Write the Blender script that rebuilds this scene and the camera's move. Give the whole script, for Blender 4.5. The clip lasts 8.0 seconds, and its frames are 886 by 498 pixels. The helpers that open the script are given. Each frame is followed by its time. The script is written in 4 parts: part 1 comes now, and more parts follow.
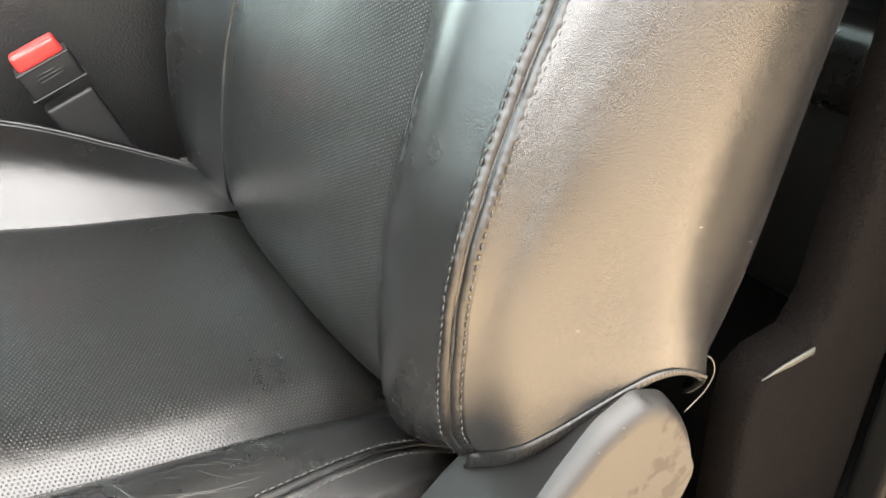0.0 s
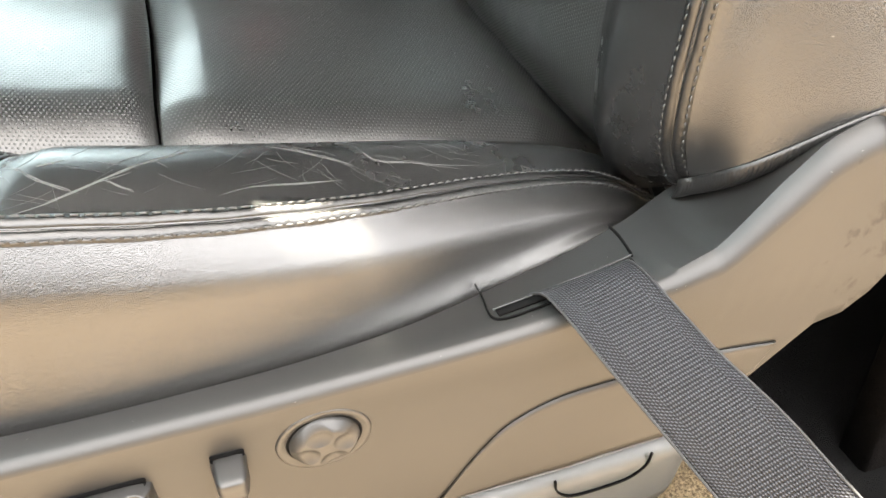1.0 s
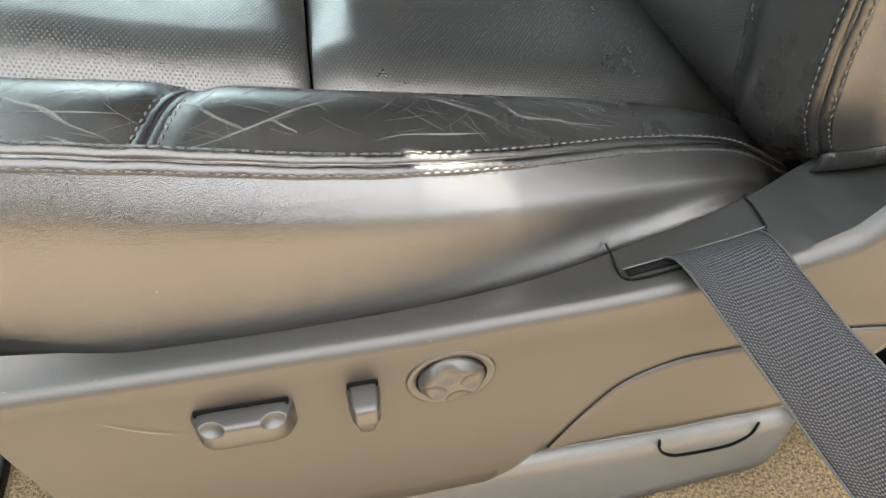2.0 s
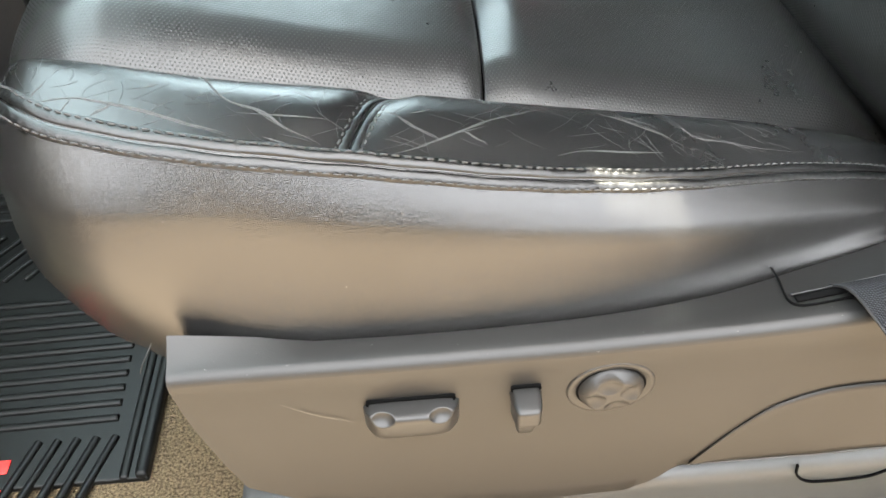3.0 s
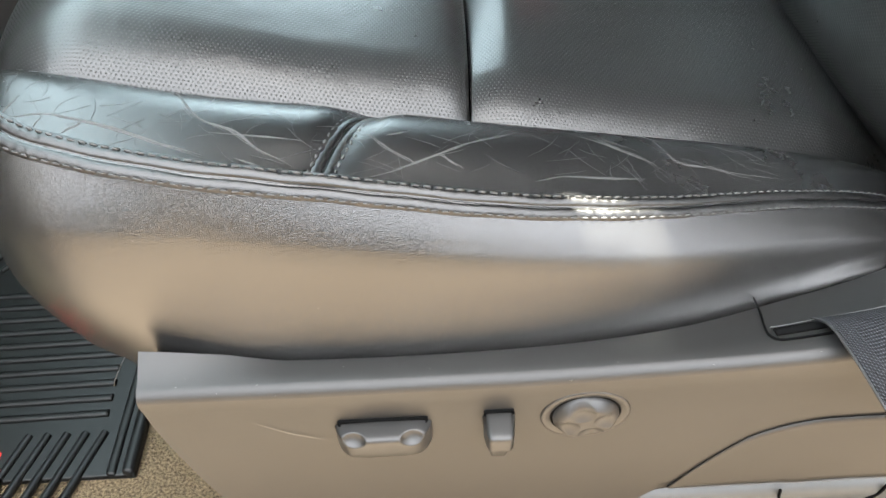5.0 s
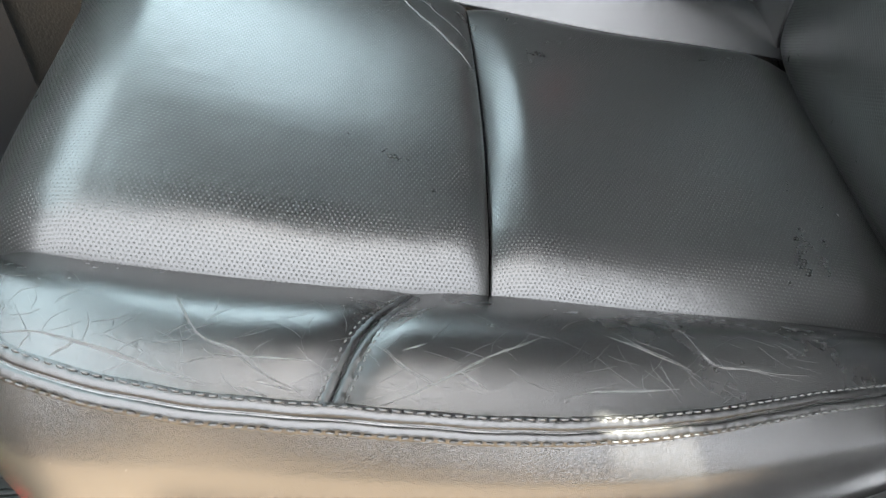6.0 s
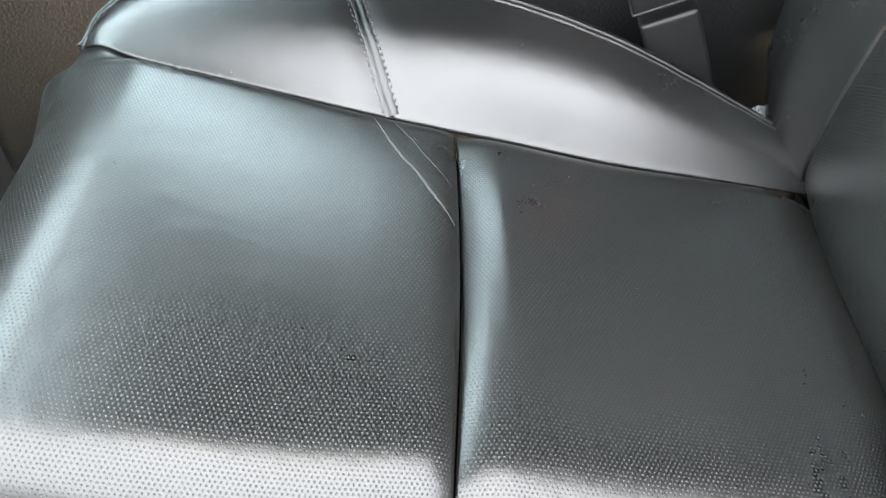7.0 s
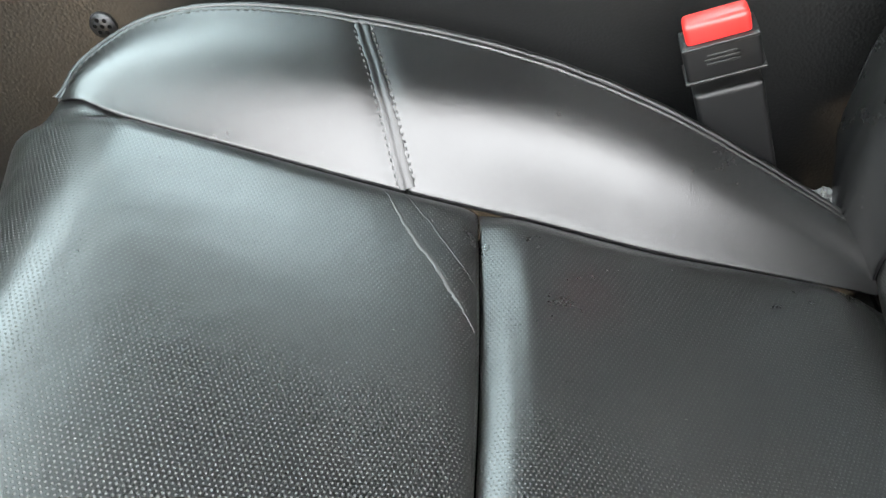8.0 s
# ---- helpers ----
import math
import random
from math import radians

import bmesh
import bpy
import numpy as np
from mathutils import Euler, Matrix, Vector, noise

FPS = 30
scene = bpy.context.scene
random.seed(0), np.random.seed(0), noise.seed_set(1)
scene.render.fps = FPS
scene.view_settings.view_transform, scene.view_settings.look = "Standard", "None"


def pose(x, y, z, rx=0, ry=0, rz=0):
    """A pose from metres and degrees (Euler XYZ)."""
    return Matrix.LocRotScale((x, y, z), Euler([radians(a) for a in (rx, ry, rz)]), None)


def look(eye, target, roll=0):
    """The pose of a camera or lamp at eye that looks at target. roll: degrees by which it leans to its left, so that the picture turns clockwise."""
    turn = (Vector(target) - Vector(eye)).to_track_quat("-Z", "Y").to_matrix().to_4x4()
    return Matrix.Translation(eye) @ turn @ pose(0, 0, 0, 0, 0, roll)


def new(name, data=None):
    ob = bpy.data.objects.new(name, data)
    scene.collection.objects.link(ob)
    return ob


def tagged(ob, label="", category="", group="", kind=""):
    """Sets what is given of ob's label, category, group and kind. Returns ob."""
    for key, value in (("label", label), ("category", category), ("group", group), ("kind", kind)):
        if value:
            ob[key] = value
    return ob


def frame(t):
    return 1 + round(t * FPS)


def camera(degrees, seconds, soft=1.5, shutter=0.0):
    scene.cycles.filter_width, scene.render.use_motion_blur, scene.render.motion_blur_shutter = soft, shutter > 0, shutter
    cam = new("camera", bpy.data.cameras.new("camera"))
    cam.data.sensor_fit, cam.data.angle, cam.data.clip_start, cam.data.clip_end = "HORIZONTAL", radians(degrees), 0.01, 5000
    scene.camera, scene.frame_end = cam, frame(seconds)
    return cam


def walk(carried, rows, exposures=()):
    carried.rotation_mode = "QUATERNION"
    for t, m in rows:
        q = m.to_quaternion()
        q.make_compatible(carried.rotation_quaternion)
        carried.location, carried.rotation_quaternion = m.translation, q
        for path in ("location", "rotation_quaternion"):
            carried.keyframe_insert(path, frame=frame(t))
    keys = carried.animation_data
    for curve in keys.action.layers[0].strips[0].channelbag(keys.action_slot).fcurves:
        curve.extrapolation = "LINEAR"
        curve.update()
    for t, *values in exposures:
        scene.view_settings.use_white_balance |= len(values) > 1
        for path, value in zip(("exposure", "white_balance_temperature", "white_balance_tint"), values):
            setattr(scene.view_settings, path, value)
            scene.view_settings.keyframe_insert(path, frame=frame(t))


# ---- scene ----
cam = camera(57.2, 8.0)
PATH = [
    (0.0, (0.3518, -0.2316, 0.6626), (0.5766, 0.1332, 0.4050), -0.27),
    (0.5, (0.3100, -0.2572, 0.6110), (0.4767, 0.1166, 0.3238), -0.22),
    (1.0, (0.2942, -0.2705, 0.5819), (0.4188, 0.1006, 0.2708), -0.16),
    (1.5, (0.2841, -0.2762, 0.5714), (0.3754, 0.0856, 0.2386), -0.76),
    (2.0, (0.2691, -0.2746, 0.5934), (0.3358, 0.0905, 0.2584), -1.05),
    (2.2, (0.2566, -0.2720, 0.6061), (0.3086, 0.0950, 0.2705), -1.75),
    (3.3, (0.2185, -0.2775, 0.6126), (0.2328, 0.0941, 0.2784), -2.10),
    (3.5, (0.2204, -0.2764, 0.6193), (0.2327, 0.0983, 0.2884), -2.01),
    (4.0, (0.2281, -0.2639, 0.6245), (0.2373, 0.1066, 0.2888), -2.19),
    (4.2, (0.2362, -0.2718, 0.6107), (0.2442, 0.0978, 0.2740), -2.00),
    (5.3, (0.2436, -0.2486, 0.6332), (0.2516, 0.1137, 0.2887), -1.89),
    (5.5, (0.2388, -0.2356, 0.6444), (0.2500, 0.1291, 0.3025), -1.51),
    (6.0, (0.2376, -0.1673, 0.6762), (0.2462, 0.1896, 0.3261), -0.39),
    (6.5, (0.2495, -0.1035, 0.6994), (0.2446, 0.2499, 0.3456), -0.83),
    (7.0, (0.2710, -0.0515, 0.7155), (0.2632, 0.3054, 0.3654), -0.73),
    (7.5, (0.2831, 0.0138, 0.7173), (0.2812, 0.3720, 0.3684), -0.16),
    (8.0, (0.2667, 0.0385, 0.7034), (0.2495, 0.3983, 0.3566), 0.67),
]
walk(cam, [(t, look(eye, target, roll)) for t, eye, target, roll in PATH],
     [(0.0, 4.94, 7350, 5), (0.5, 5.22, 7300, 5), (1.0, 4.80, 7300, 5), (1.5, 4.50, 7300, 5), (2.0, 4.42, 7100, 4), (3.5, 4.34, 6800, 3), (5.5, 4.32, 6650, 3), (6.5, 4.78, 6650, 3), (8.0, 4.90, 6900, 3)])

# ---- light ----
SUN_WAY = Vector((0.22, 0.08, 0.97)).normalized()
world = bpy.data.worlds.new("sky")
world.use_nodes = True
scene.world = world
wn = world.node_tree
sky = wn.nodes.new("ShaderNodeTexSky")
sky.sky_type, sky.sun_disc = "NISHITA", False
sky.sun_elevation = math.asin(SUN_WAY.z)
sky.sun_rotation = math.atan2(SUN_WAY.x, SUN_WAY.y)
sky.air_density, sky.dust_density, sky.ozone_density = 1.0, 2.5, 1.0
haze = wn.nodes.new("ShaderNodeMix")
haze.data_type = "RGBA"
haze.inputs[0].default_value = 0.6
haze.inputs[7].default_value = (9.6, 9.25, 9.6, 1)
wn.links.new(sky.outputs["Color"], haze.inputs[6])
wn.links.new(haze.outputs[2], wn.nodes["Background"].inputs["Color"])
wn.nodes["Background"].inputs["Strength"].default_value = 0.108
sun = new("sun", bpy.data.lights.new("sun", "SUN"))
sun.data.energy, sun.data.angle, sun.data.color = 5.2, radians(0.5), (1.0, 0.95, 0.87)
sun.matrix_world = look(SUN_WAY * 20, (0, 0, 0))

# ---- materials ----
class Nodes:
    """A small builder for one node material."""

    def __init__(self, name):
        self.m = bpy.data.materials.new(name)
        self.m.use_nodes = True
        self.t = self.m.node_tree
        self.bsdf = self.t.nodes["Principled BSDF"]

    def add(self, kind, **values):
        n = self.t.nodes.new(kind)
        for key, value in values.items():
            n.inputs[key].default_value = value
        return n

    def link(self, a, b):
        self.t.links.new(a, b)

    def math(self, op, a, b=None, c=None):
        n = self.t.nodes.new("ShaderNodeMath")
        n.operation = op
        for i, v in enumerate((a, b, c)):
            if v is None:
                continue
            if isinstance(v, (int, float)):
                n.inputs[i].default_value = v
            else:
                self.link(v, n.inputs[i])
        return n.outputs[0]

    def ramp(self, fac, *stops):
        n = self.t.nodes.new("ShaderNodeValToRGB")
        els = n.color_ramp.elements
        while len(els) < len(stops):
            els.new(0.5)
        for el, (p, c) in zip(els, stops):
            el.position, el.color = p, (*c, 1) if len(c) == 3 else c
        self.link(fac, n.inputs[0])
        return n.outputs[0]

    def mix(self, fac, a, b):
        n = self.t.nodes.new("ShaderNodeMix")
        n.data_type = "RGBA"
        for i, v in ((0, fac), (6, a), (7, b)):
            if isinstance(v, (int, float)):
                n.inputs[i].default_value = v
            elif isinstance(v, tuple):
                n.inputs[i].default_value = (*v, 1)
            else:
                self.link(v, n.inputs[i])
        return n.outputs[2]

    def coords(self):
        return self.add("ShaderNodeTexCoord").outputs["Object"]

    def noise(self, vec, scale, detail=3.0, rough=0.55):
        n = self.add("ShaderNodeTexNoise", Scale=scale, Detail=detail, Roughness=rough)
        self.link(vec, n.inputs["Vector"])
        return n.outputs["Fac"]

    def cells(self, vec, scale, feature="F1", rand=1.0):
        n = self.add("ShaderNodeTexVoronoi", Scale=scale, Randomness=rand)
        n.feature = feature
        self.link(vec, n.inputs["Vector"])
        return n.outputs["Distance"]

    def bump(self, height, strength, distance, after=None):
        n = self.add("ShaderNodeBump", Strength=strength, Distance=distance)
        self.link(height, n.inputs["Height"])
        if after is not None:
            self.link(after, n.inputs["Normal"])
        return n.outputs["Normal"]

    def out(self, color=None, rough=None, normal=None, metal=0.0, spec=0.5, coat=0.0):
        for key, v in (("Base Color", color), ("Roughness", rough), ("Normal", normal)):
            if v is None:
                continue
            if isinstance(v, (int, float)):
                self.bsdf.inputs[key].default_value = v
            elif isinstance(v, tuple):
                self.bsdf.inputs[key].default_value = (*v, 1)
            else:
                self.link(v, self.bsdf.inputs[key])
        self.bsdf.inputs["Metallic"].default_value = metal
        self.bsdf.inputs["Specular IOR Level"].default_value = spec
        self.bsdf.inputs["Coat Weight"].default_value = coat
        return self.m


def leather(name, grain=0.5, rough=0.36, holes=False, tone=0.62, crease=0.0, pebbles=560.0, spec=0.5, pull=(1.0, 1.0, 1.0)):
    """Black seat leather with a pebbled grain; holes: staggered punch holes in the sheet's own metres; pull: how the grain is drawn out."""
    n = Nodes(name)
    co = n.coords()
    drawn = n.add("ShaderNodeMapping")
    drawn.inputs["Scale"].default_value = pull
    n.link(co, drawn.inputs["Vector"])
    # a net of fine valleys between pebbles
    net = n.math("ABSOLUTE", n.math("SUBTRACT", n.noise(drawn.outputs[0], pebbles, 1.5, 0.5), 0.5))
    pebble = n.math("MINIMUM", n.math("MULTIPLY", net, 5.0), 1.0)
    pebble = n.math("SQRT", n.math("ADD", pebble, 0.02))
    fine = n.noise(co, 900.0, 2.0)
    wrinkle = n.noise(co, 46.0, 3.0, 0.5)
    patch = n.noise(co, 9.0, 4.0)
    base = n.ramp(patch, (0.3, (0.0035 * tone, 0.0035 * tone, 0.0036 * tone)), (0.7, (0.006 * tone, 0.0058 * tone, 0.0056 * tone)))
    gloss = n.math("ADD", n.math("MULTIPLY", patch, 0.08 if holes else 0.14), rough - (0.04 if holes else 0.07))
    gloss = n.math("ADD", gloss, n.math("MULTIPLY", n.noise(co, 70.0, 4.0, 0.7), 0.05))
    nm = n.bump(wrinkle, 0.22 if holes else 0.12, 0.0022)
    if crease:
        stretch = n.add("ShaderNodeMapping")
        stretch.inputs["Scale"].default_value = (1.0, 3.2, 3.2)
        stretch.inputs["Rotation"].default_value = (0.0, 0.0, 0.5)
        n.link(co, stretch.inputs["Vector"])
        lines = n.noise(stretch.outputs[0], 120.0, 5.0, 0.7)
        worn = n.ramp(n.noise(co, 14.0, 2.0), (0.35, (0.25, 0.25, 0.25)), (0.8, (1, 1, 1)))
        nm = n.bump(n.math("MULTIPLY", lines, worn), crease, 0.0016, nm)
    nm = n.bump(pebble, grain, 0.0004, nm)
    nm = n.bump(fine, 0.10 * min(1.0, grain * 3.0), 0.0003, nm)
    if holes:
        uv = n.t.nodes.new("ShaderNodeUVMap")
        uv.uv_map = "sheet"
        sep = n.add("ShaderNodeSeparateXYZ")
        n.link(uv.outputs[0], sep.inputs[0])
        step_u, step_v = 0.0026, 0.0022
        a = n.math("DIVIDE", sep.outputs[0], step_u)
        b = n.math("DIVIDE", sep.outputs[1], step_v)
        dots = None
        for shift in (0.0, 0.5):
            fa = n.math("SUBTRACT", n.math("FRACT", n.math("ADD", a, shift)), 0.5)
            fb = n.math("SUBTRACT", n.math("FRACT", n.math("ADD", n.math("MULTIPLY", b, 0.5), shift)), 0.5)
            fa = n.math("MULTIPLY", fa, step_u)
            fb = n.math("MULTIPLY", fb, step_v * 2.0)
            d = n.math("SQRT", n.math("ADD", n.math("MULTIPLY", fa, fa), n.math("MULTIPLY", fb, fb)))
            dots = d if dots is None else n.math("MINIMUM", dots, d)
        mask = n.t.nodes.new("ShaderNodeMapRange")
        mask.inputs[1].default_value, mask.inputs[2].default_value = 0.00036, 0.00068
        mask.inputs[3].default_value, mask.inputs[4].default_value = 1.0, 0.0
        n.link(dots, mask.inputs[0])
        # a plain margin along the seams, and holes that wear shut here and there
        share = n.t.nodes.new("ShaderNodeUVMap")
        share.uv_map = "share"
        cut = n.add("ShaderNodeSeparateXYZ")
        n.link(share.outputs[0], cut.inputs[0])
        edge = n.math("SUBTRACT", 0.5, n.math("ABSOLUTE", n.math("SUBTRACT", cut.outputs[1], 0.5)))
        inside = n.math("MULTIPLY", n.math("SUBTRACT", edge, 0.034), 160.0)
        inside = n.math("MINIMUM", n.math("MAXIMUM", inside, 0.0), 1.0)
        shut = n.ramp(n.noise(co, 30.0, 3.0), (0.30, (0.75, 0.75, 0.75)), (0.55, (1, 1, 1)))
        mask = n.math("MULTIPLY", n.math("MULTIPLY", mask.outputs[0], inside), shut)
        base = n.mix(mask, base, (0.045, 0.045, 0.0425))
        gloss = n.math("ADD", gloss, n.math("MULTIPLY", mask, 0.2))
        nm = n.bump(n.math("SUBTRACT", 1.0, mask), 0.48, 0.0004, nm)
        n.link(n.math("SUBTRACT", 0.5, n.math("MULTIPLY", mask, 0.42)), n.bsdf.inputs["Specular IOR Level"])
    return n.out(base, gloss, nm, spec=spec)


def plastic(name, color, rough=0.5, grain=900.0, amount=0.25, dust=0.0, spec=0.5, rubbed=None):
    """Moulded plastic with a fine grain; rubbed: a stretch of x where the grain is worn off in blotches."""
    n = Nodes(name)
    co = n.coords()
    g = n.cells(co, grain)
    big = n.noise(co, 7.0, 4.0)
    sm = n.noise(co, 60.0, 3.0)
    dark = tuple(c * 0.82 for c in color)
    base = n.mix(n.ramp(big, (0.3, (0, 0, 0)), (0.7, (1, 1, 1))), dark, color)
    if dust:
        base = n.mix(n.math("MULTIPLY", n.ramp(sm, (0.5, (0, 0, 0)), (0.8, (1, 1, 1))), dust), base, (0.30, 0.27, 0.23))
    r = n.math("ADD", n.math("MULTIPLY", big, 0.14), rough - 0.07)
    if rubbed:
        sep = n.add("ShaderNodeSeparateXYZ")
        n.link(co, sep.inputs[0])
        along = n.math("DIVIDE", n.math("SUBTRACT", sep.outputs[0], rubbed[0]), rubbed[1] - rubbed[0])
        along = n.math("SUBTRACT", 1.0, n.math("ABSOLUTE", n.math("SUBTRACT", n.math("MULTIPLY", along, 2.0), 1.0)))
        blotch = n.math("ADD", n.noise(co, 58.0, 5.0, 0.6), n.math("MULTIPLY", along, 0.16))
        worn = n.ramp(blotch, (0.625, (0, 0, 0)), (0.70, (1, 1, 1)))
        base = n.mix(worn, base, tuple(c * 0.75 for c in color))
        n.link(n.math("SUBTRACT", spec, n.math("MULTIPLY", worn, spec * 0.35)), n.bsdf.inputs["Specular IOR Level"])
    return n.out(base, r, n.bump(g, amount, 0.0003), spec=spec)


def carpet(name, a, b, scale=900.0):
    n = Nodes(name)
    co = n.coords()
    f = n.noise(co, scale, 3.0, 0.7)
    big = n.noise(co, 25.0, 4.0)
    base = n.mix(n.ramp(f, (0.35, (0, 0, 0)), (0.65, (1, 1, 1))), a, b)
    base = n.mix(n.math("MULTIPLY", big, 0.5), base, tuple(c * 0.6 for c in a))
    return n.out(base, 0.95, n.bump(f, 1.0, 0.004), spec=0.04)


def webbing(name):
    """Grey belt cloth: a herringbone weave over the sheet's metres."""
    n = Nodes(name)
    uv = n.t.nodes.new("ShaderNodeUVMap")
    uv.uv_map = "sheet"
    sep = n.add("ShaderNodeSeparateXYZ")
    n.link(uv.outputs[0], sep.inputs[0])
    u, v = sep.outputs[0], sep.outputs[1]
    # the twill turns its slant in a narrow band beside each selvedge
    outer = n.math("GREATER_THAN", n.math("ABSOLUTE", n.math("ADD", v, n.math("MULTIPLY", n.noise(n.coords(), 40.0, 2.0), 0.002))), 0.0165)
    sign = n.math("SUBTRACT", 1.0, n.math("MULTIPLY", outer, 2.0))
    slant = n.math("ADD", u, n.math("MULTIPLY", n.math("MULTIPLY", sign, v), 0.35))
    w1 = n.math("SINE", n.math("MULTIPLY", slant, 2 * math.pi / 0.0020))
    w2 = n.math("SINE", n.math("MULTIPLY", v, 2 * math.pi / 0.0015))
    h = n.math("ADD", n.math("MULTIPLY", w1, 0.55), n.math("MULTIPLY", w2, 0.45))
    fac = n.math("ADD", n.math("MULTIPLY", h, 0.35), 0.5)
    fuzz = n.noise(n.coords(), 1500.0, 2.0)
    base = n.mix(n.ramp(fac, (0.48, (0, 0, 0)), (0.80, (1, 1, 1))), (0.0026, 0.0027, 0.0032), (0.040, 0.0408, 0.046))
    base = n.mix(n.math("MULTIPLY", fuzz, 0.25), base, (0.010, 0.010, 0.012))
    return n.out(base, 0.72, n.bump(h, 0.8, 0.0005), spec=0.15)


def simple(name, color, rough, metal=0.0, spot=40.0, spread=0.25):
    n = Nodes(name)
    f = n.noise(n.coords(), spot, 4.0)
    base = n.mix(f, tuple(c * (1 - spread) for c in color), tuple(min(1, c * (1 + spread)) for c in color))
    return n.out(base, n.math("ADD", n.math("MULTIPLY", f, 0.15), rough - 0.07), n.bump(f, 0.1, 0.001), metal)


M_LEATHER = leather("black_leather", 0.20, 0.235, tone=1.3, crease=0.04, pebbles=1000.0, spec=0.54, pull=(0.9, 1.05, 1.05))
M_SIDE = leather("black_side_leather", 0.27, 0.20, tone=2.0, pebbles=950.0, spec=0.62, pull=(0.9, 1.05, 1.05))
M_PERF = leather("perforated_leather", 0.02, 0.265, True, tone=0.9, crease=0.05, pebbles=1000.0)
M_SEAM = leather("seam_leather", 0.25, 0.29, tone=0.7, crease=0.08, pebbles=1000.0)
M_HEM = leather("hem_leather", 0.2, 0.42, tone=0.9, pebbles=950.0)
M_TRIM = plastic("grey_trim_plastic", (0.0062, 0.0059, 0.0056), 0.51, 1300.0, 0.10, 0.0, 0.42, (0.585, 0.655))
M_KNOB = plastic("grey_knob_plastic", (0.0095, 0.0092, 0.0089), 0.44, 1600.0, 0.06, 0.0, 0.4)
M_DARK = plastic("black_plastic", (0.007, 0.007, 0.0075), 0.5, 500.0, 0.5)
M_SLEEVE = plastic("black_sleeve_plastic", (0.0032, 0.0032, 0.0034), 0.5, 1500.0, 0.1, 0.0, 0.35)
M_CONSOLE = plastic("grained_console_plastic", (0.0038, 0.0038, 0.0038), 0.42, 420.0, 0.9)
M_RAIL = plastic("grey_rail_plastic", (0.036, 0.0378, 0.037), 0.5, 1200.0, 0.12, 0.03)
# near-black colour that stands in for the dark inside gaps, slots and holes
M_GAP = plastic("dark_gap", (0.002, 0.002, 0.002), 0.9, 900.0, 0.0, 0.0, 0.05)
M_THREAD = simple("grey_thread", (0.023, 0.0222, 0.0215), 0.6, 0.0, 600.0)
M_DULLTHREAD = simple("dull_thread", (0.0085, 0.0082, 0.0078), 0.6, 0.0, 600.0)
M_RED = simple("red_plastic", (0.55, 0.02, 0.018), 0.35)
M_METAL = simple("bright_metal", (0.12, 0.12, 0.11), 0.35, 1.0)
M_SCUFF = simple("scuffed_leather", (0.027, 0.0263, 0.025), 0.65, 0.0, 500.0)
M_FINE = simple("fine_worn_leather", (0.011, 0.0108, 0.0103), 0.6, 0.0, 500.0)
M_LINING = plastic("dark_cabin_lining", (0.012, 0.012, 0.0115), 0.85, 700.0, 0.3, 0.0, 0.1)
M_DOOR = plastic("brown_door_lining", (0.07, 0.06, 0.05), 0.6, 700.0, 0.3)
M_WORN = simple("worn_pale_plastic", (0.045, 0.042, 0.038), 0.5, 0.0, 260.0, 0.5)
M_LIT_EDGE = simple("lit_edge_plastic", (0.028, 0.029, 0.025), 0.5)
M_LINT = simple("white_lint", (0.11, 0.11, 0.105), 0.9)
M_SCRAP = simple("grey_scrap", (0.12, 0.12, 0.12), 0.7, 0.0, 150.0, 0.5)
M_BELT = webbing("grey_webbing")
M_BELTEDGE = simple("grey_belt_edge", (0.0035, 0.0035, 0.0042), 0.75, 0.0, 900.0, 0.6)
M_RUBBER = plastic("black_rubber", (0.0029, 0.0031, 0.0031), 0.42, 1100.0, 0.15, 0.0, 0.2)
M_TAN = carpet("tan_carpet", (0.035, 0.025, 0.015), (0.21, 0.16, 0.10), 420.0)
M_BLACKCARPET = carpet("black_carpet", (0.004, 0.004, 0.004), (0.009, 0.009, 0.009))
M_BROWN = carpet("brown_pillar_cloth", (0.002, 0.0017, 0.0015), (0.007, 0.0056, 0.0052), 420.0)
M_LINER = simple("grey_headliner", (0.024, 0.024, 0.0235), 0.9)
M_GROUND = simple("tan_gravel", (0.160, 0.121, 0.085), 0.95, 0.0, 18.0)
M_SKY_BLOCK = simple("dark_sky_block", (0.012, 0.012, 0.008), 0.9, 0.0, 3.0, 0.6)
M_PAINT = simple("tan_sill_plastic", (0.138, 0.114, 0.088), 0.5)


def tinted_glass():
    """Thin green-blue car glass: a tinted clear sheet with a faint gloss."""
    m = bpy.data.materials.new("tinted_glass")
    m.use_nodes = True
    t = m.node_tree
    clear, gloss, mixed = t.nodes.new("ShaderNodeBsdfTransparent"), t.nodes.new("ShaderNodeBsdfGlossy"), t.nodes.new("ShaderNodeMixShader")
    clear.inputs["Color"].default_value = (0.88, 0.985, 1.0, 1)
    gloss.inputs["Roughness"].default_value = 0.02
    mixed.inputs[0].default_value = 0.06
    t.links.new(clear.outputs[0], mixed.inputs[1])
    t.links.new(gloss.outputs[0], mixed.inputs[2])
    t.links.new(mixed.outputs[0], t.nodes["Material Output"].inputs["Surface"])
    return m


M_GLASS = tinted_glass()

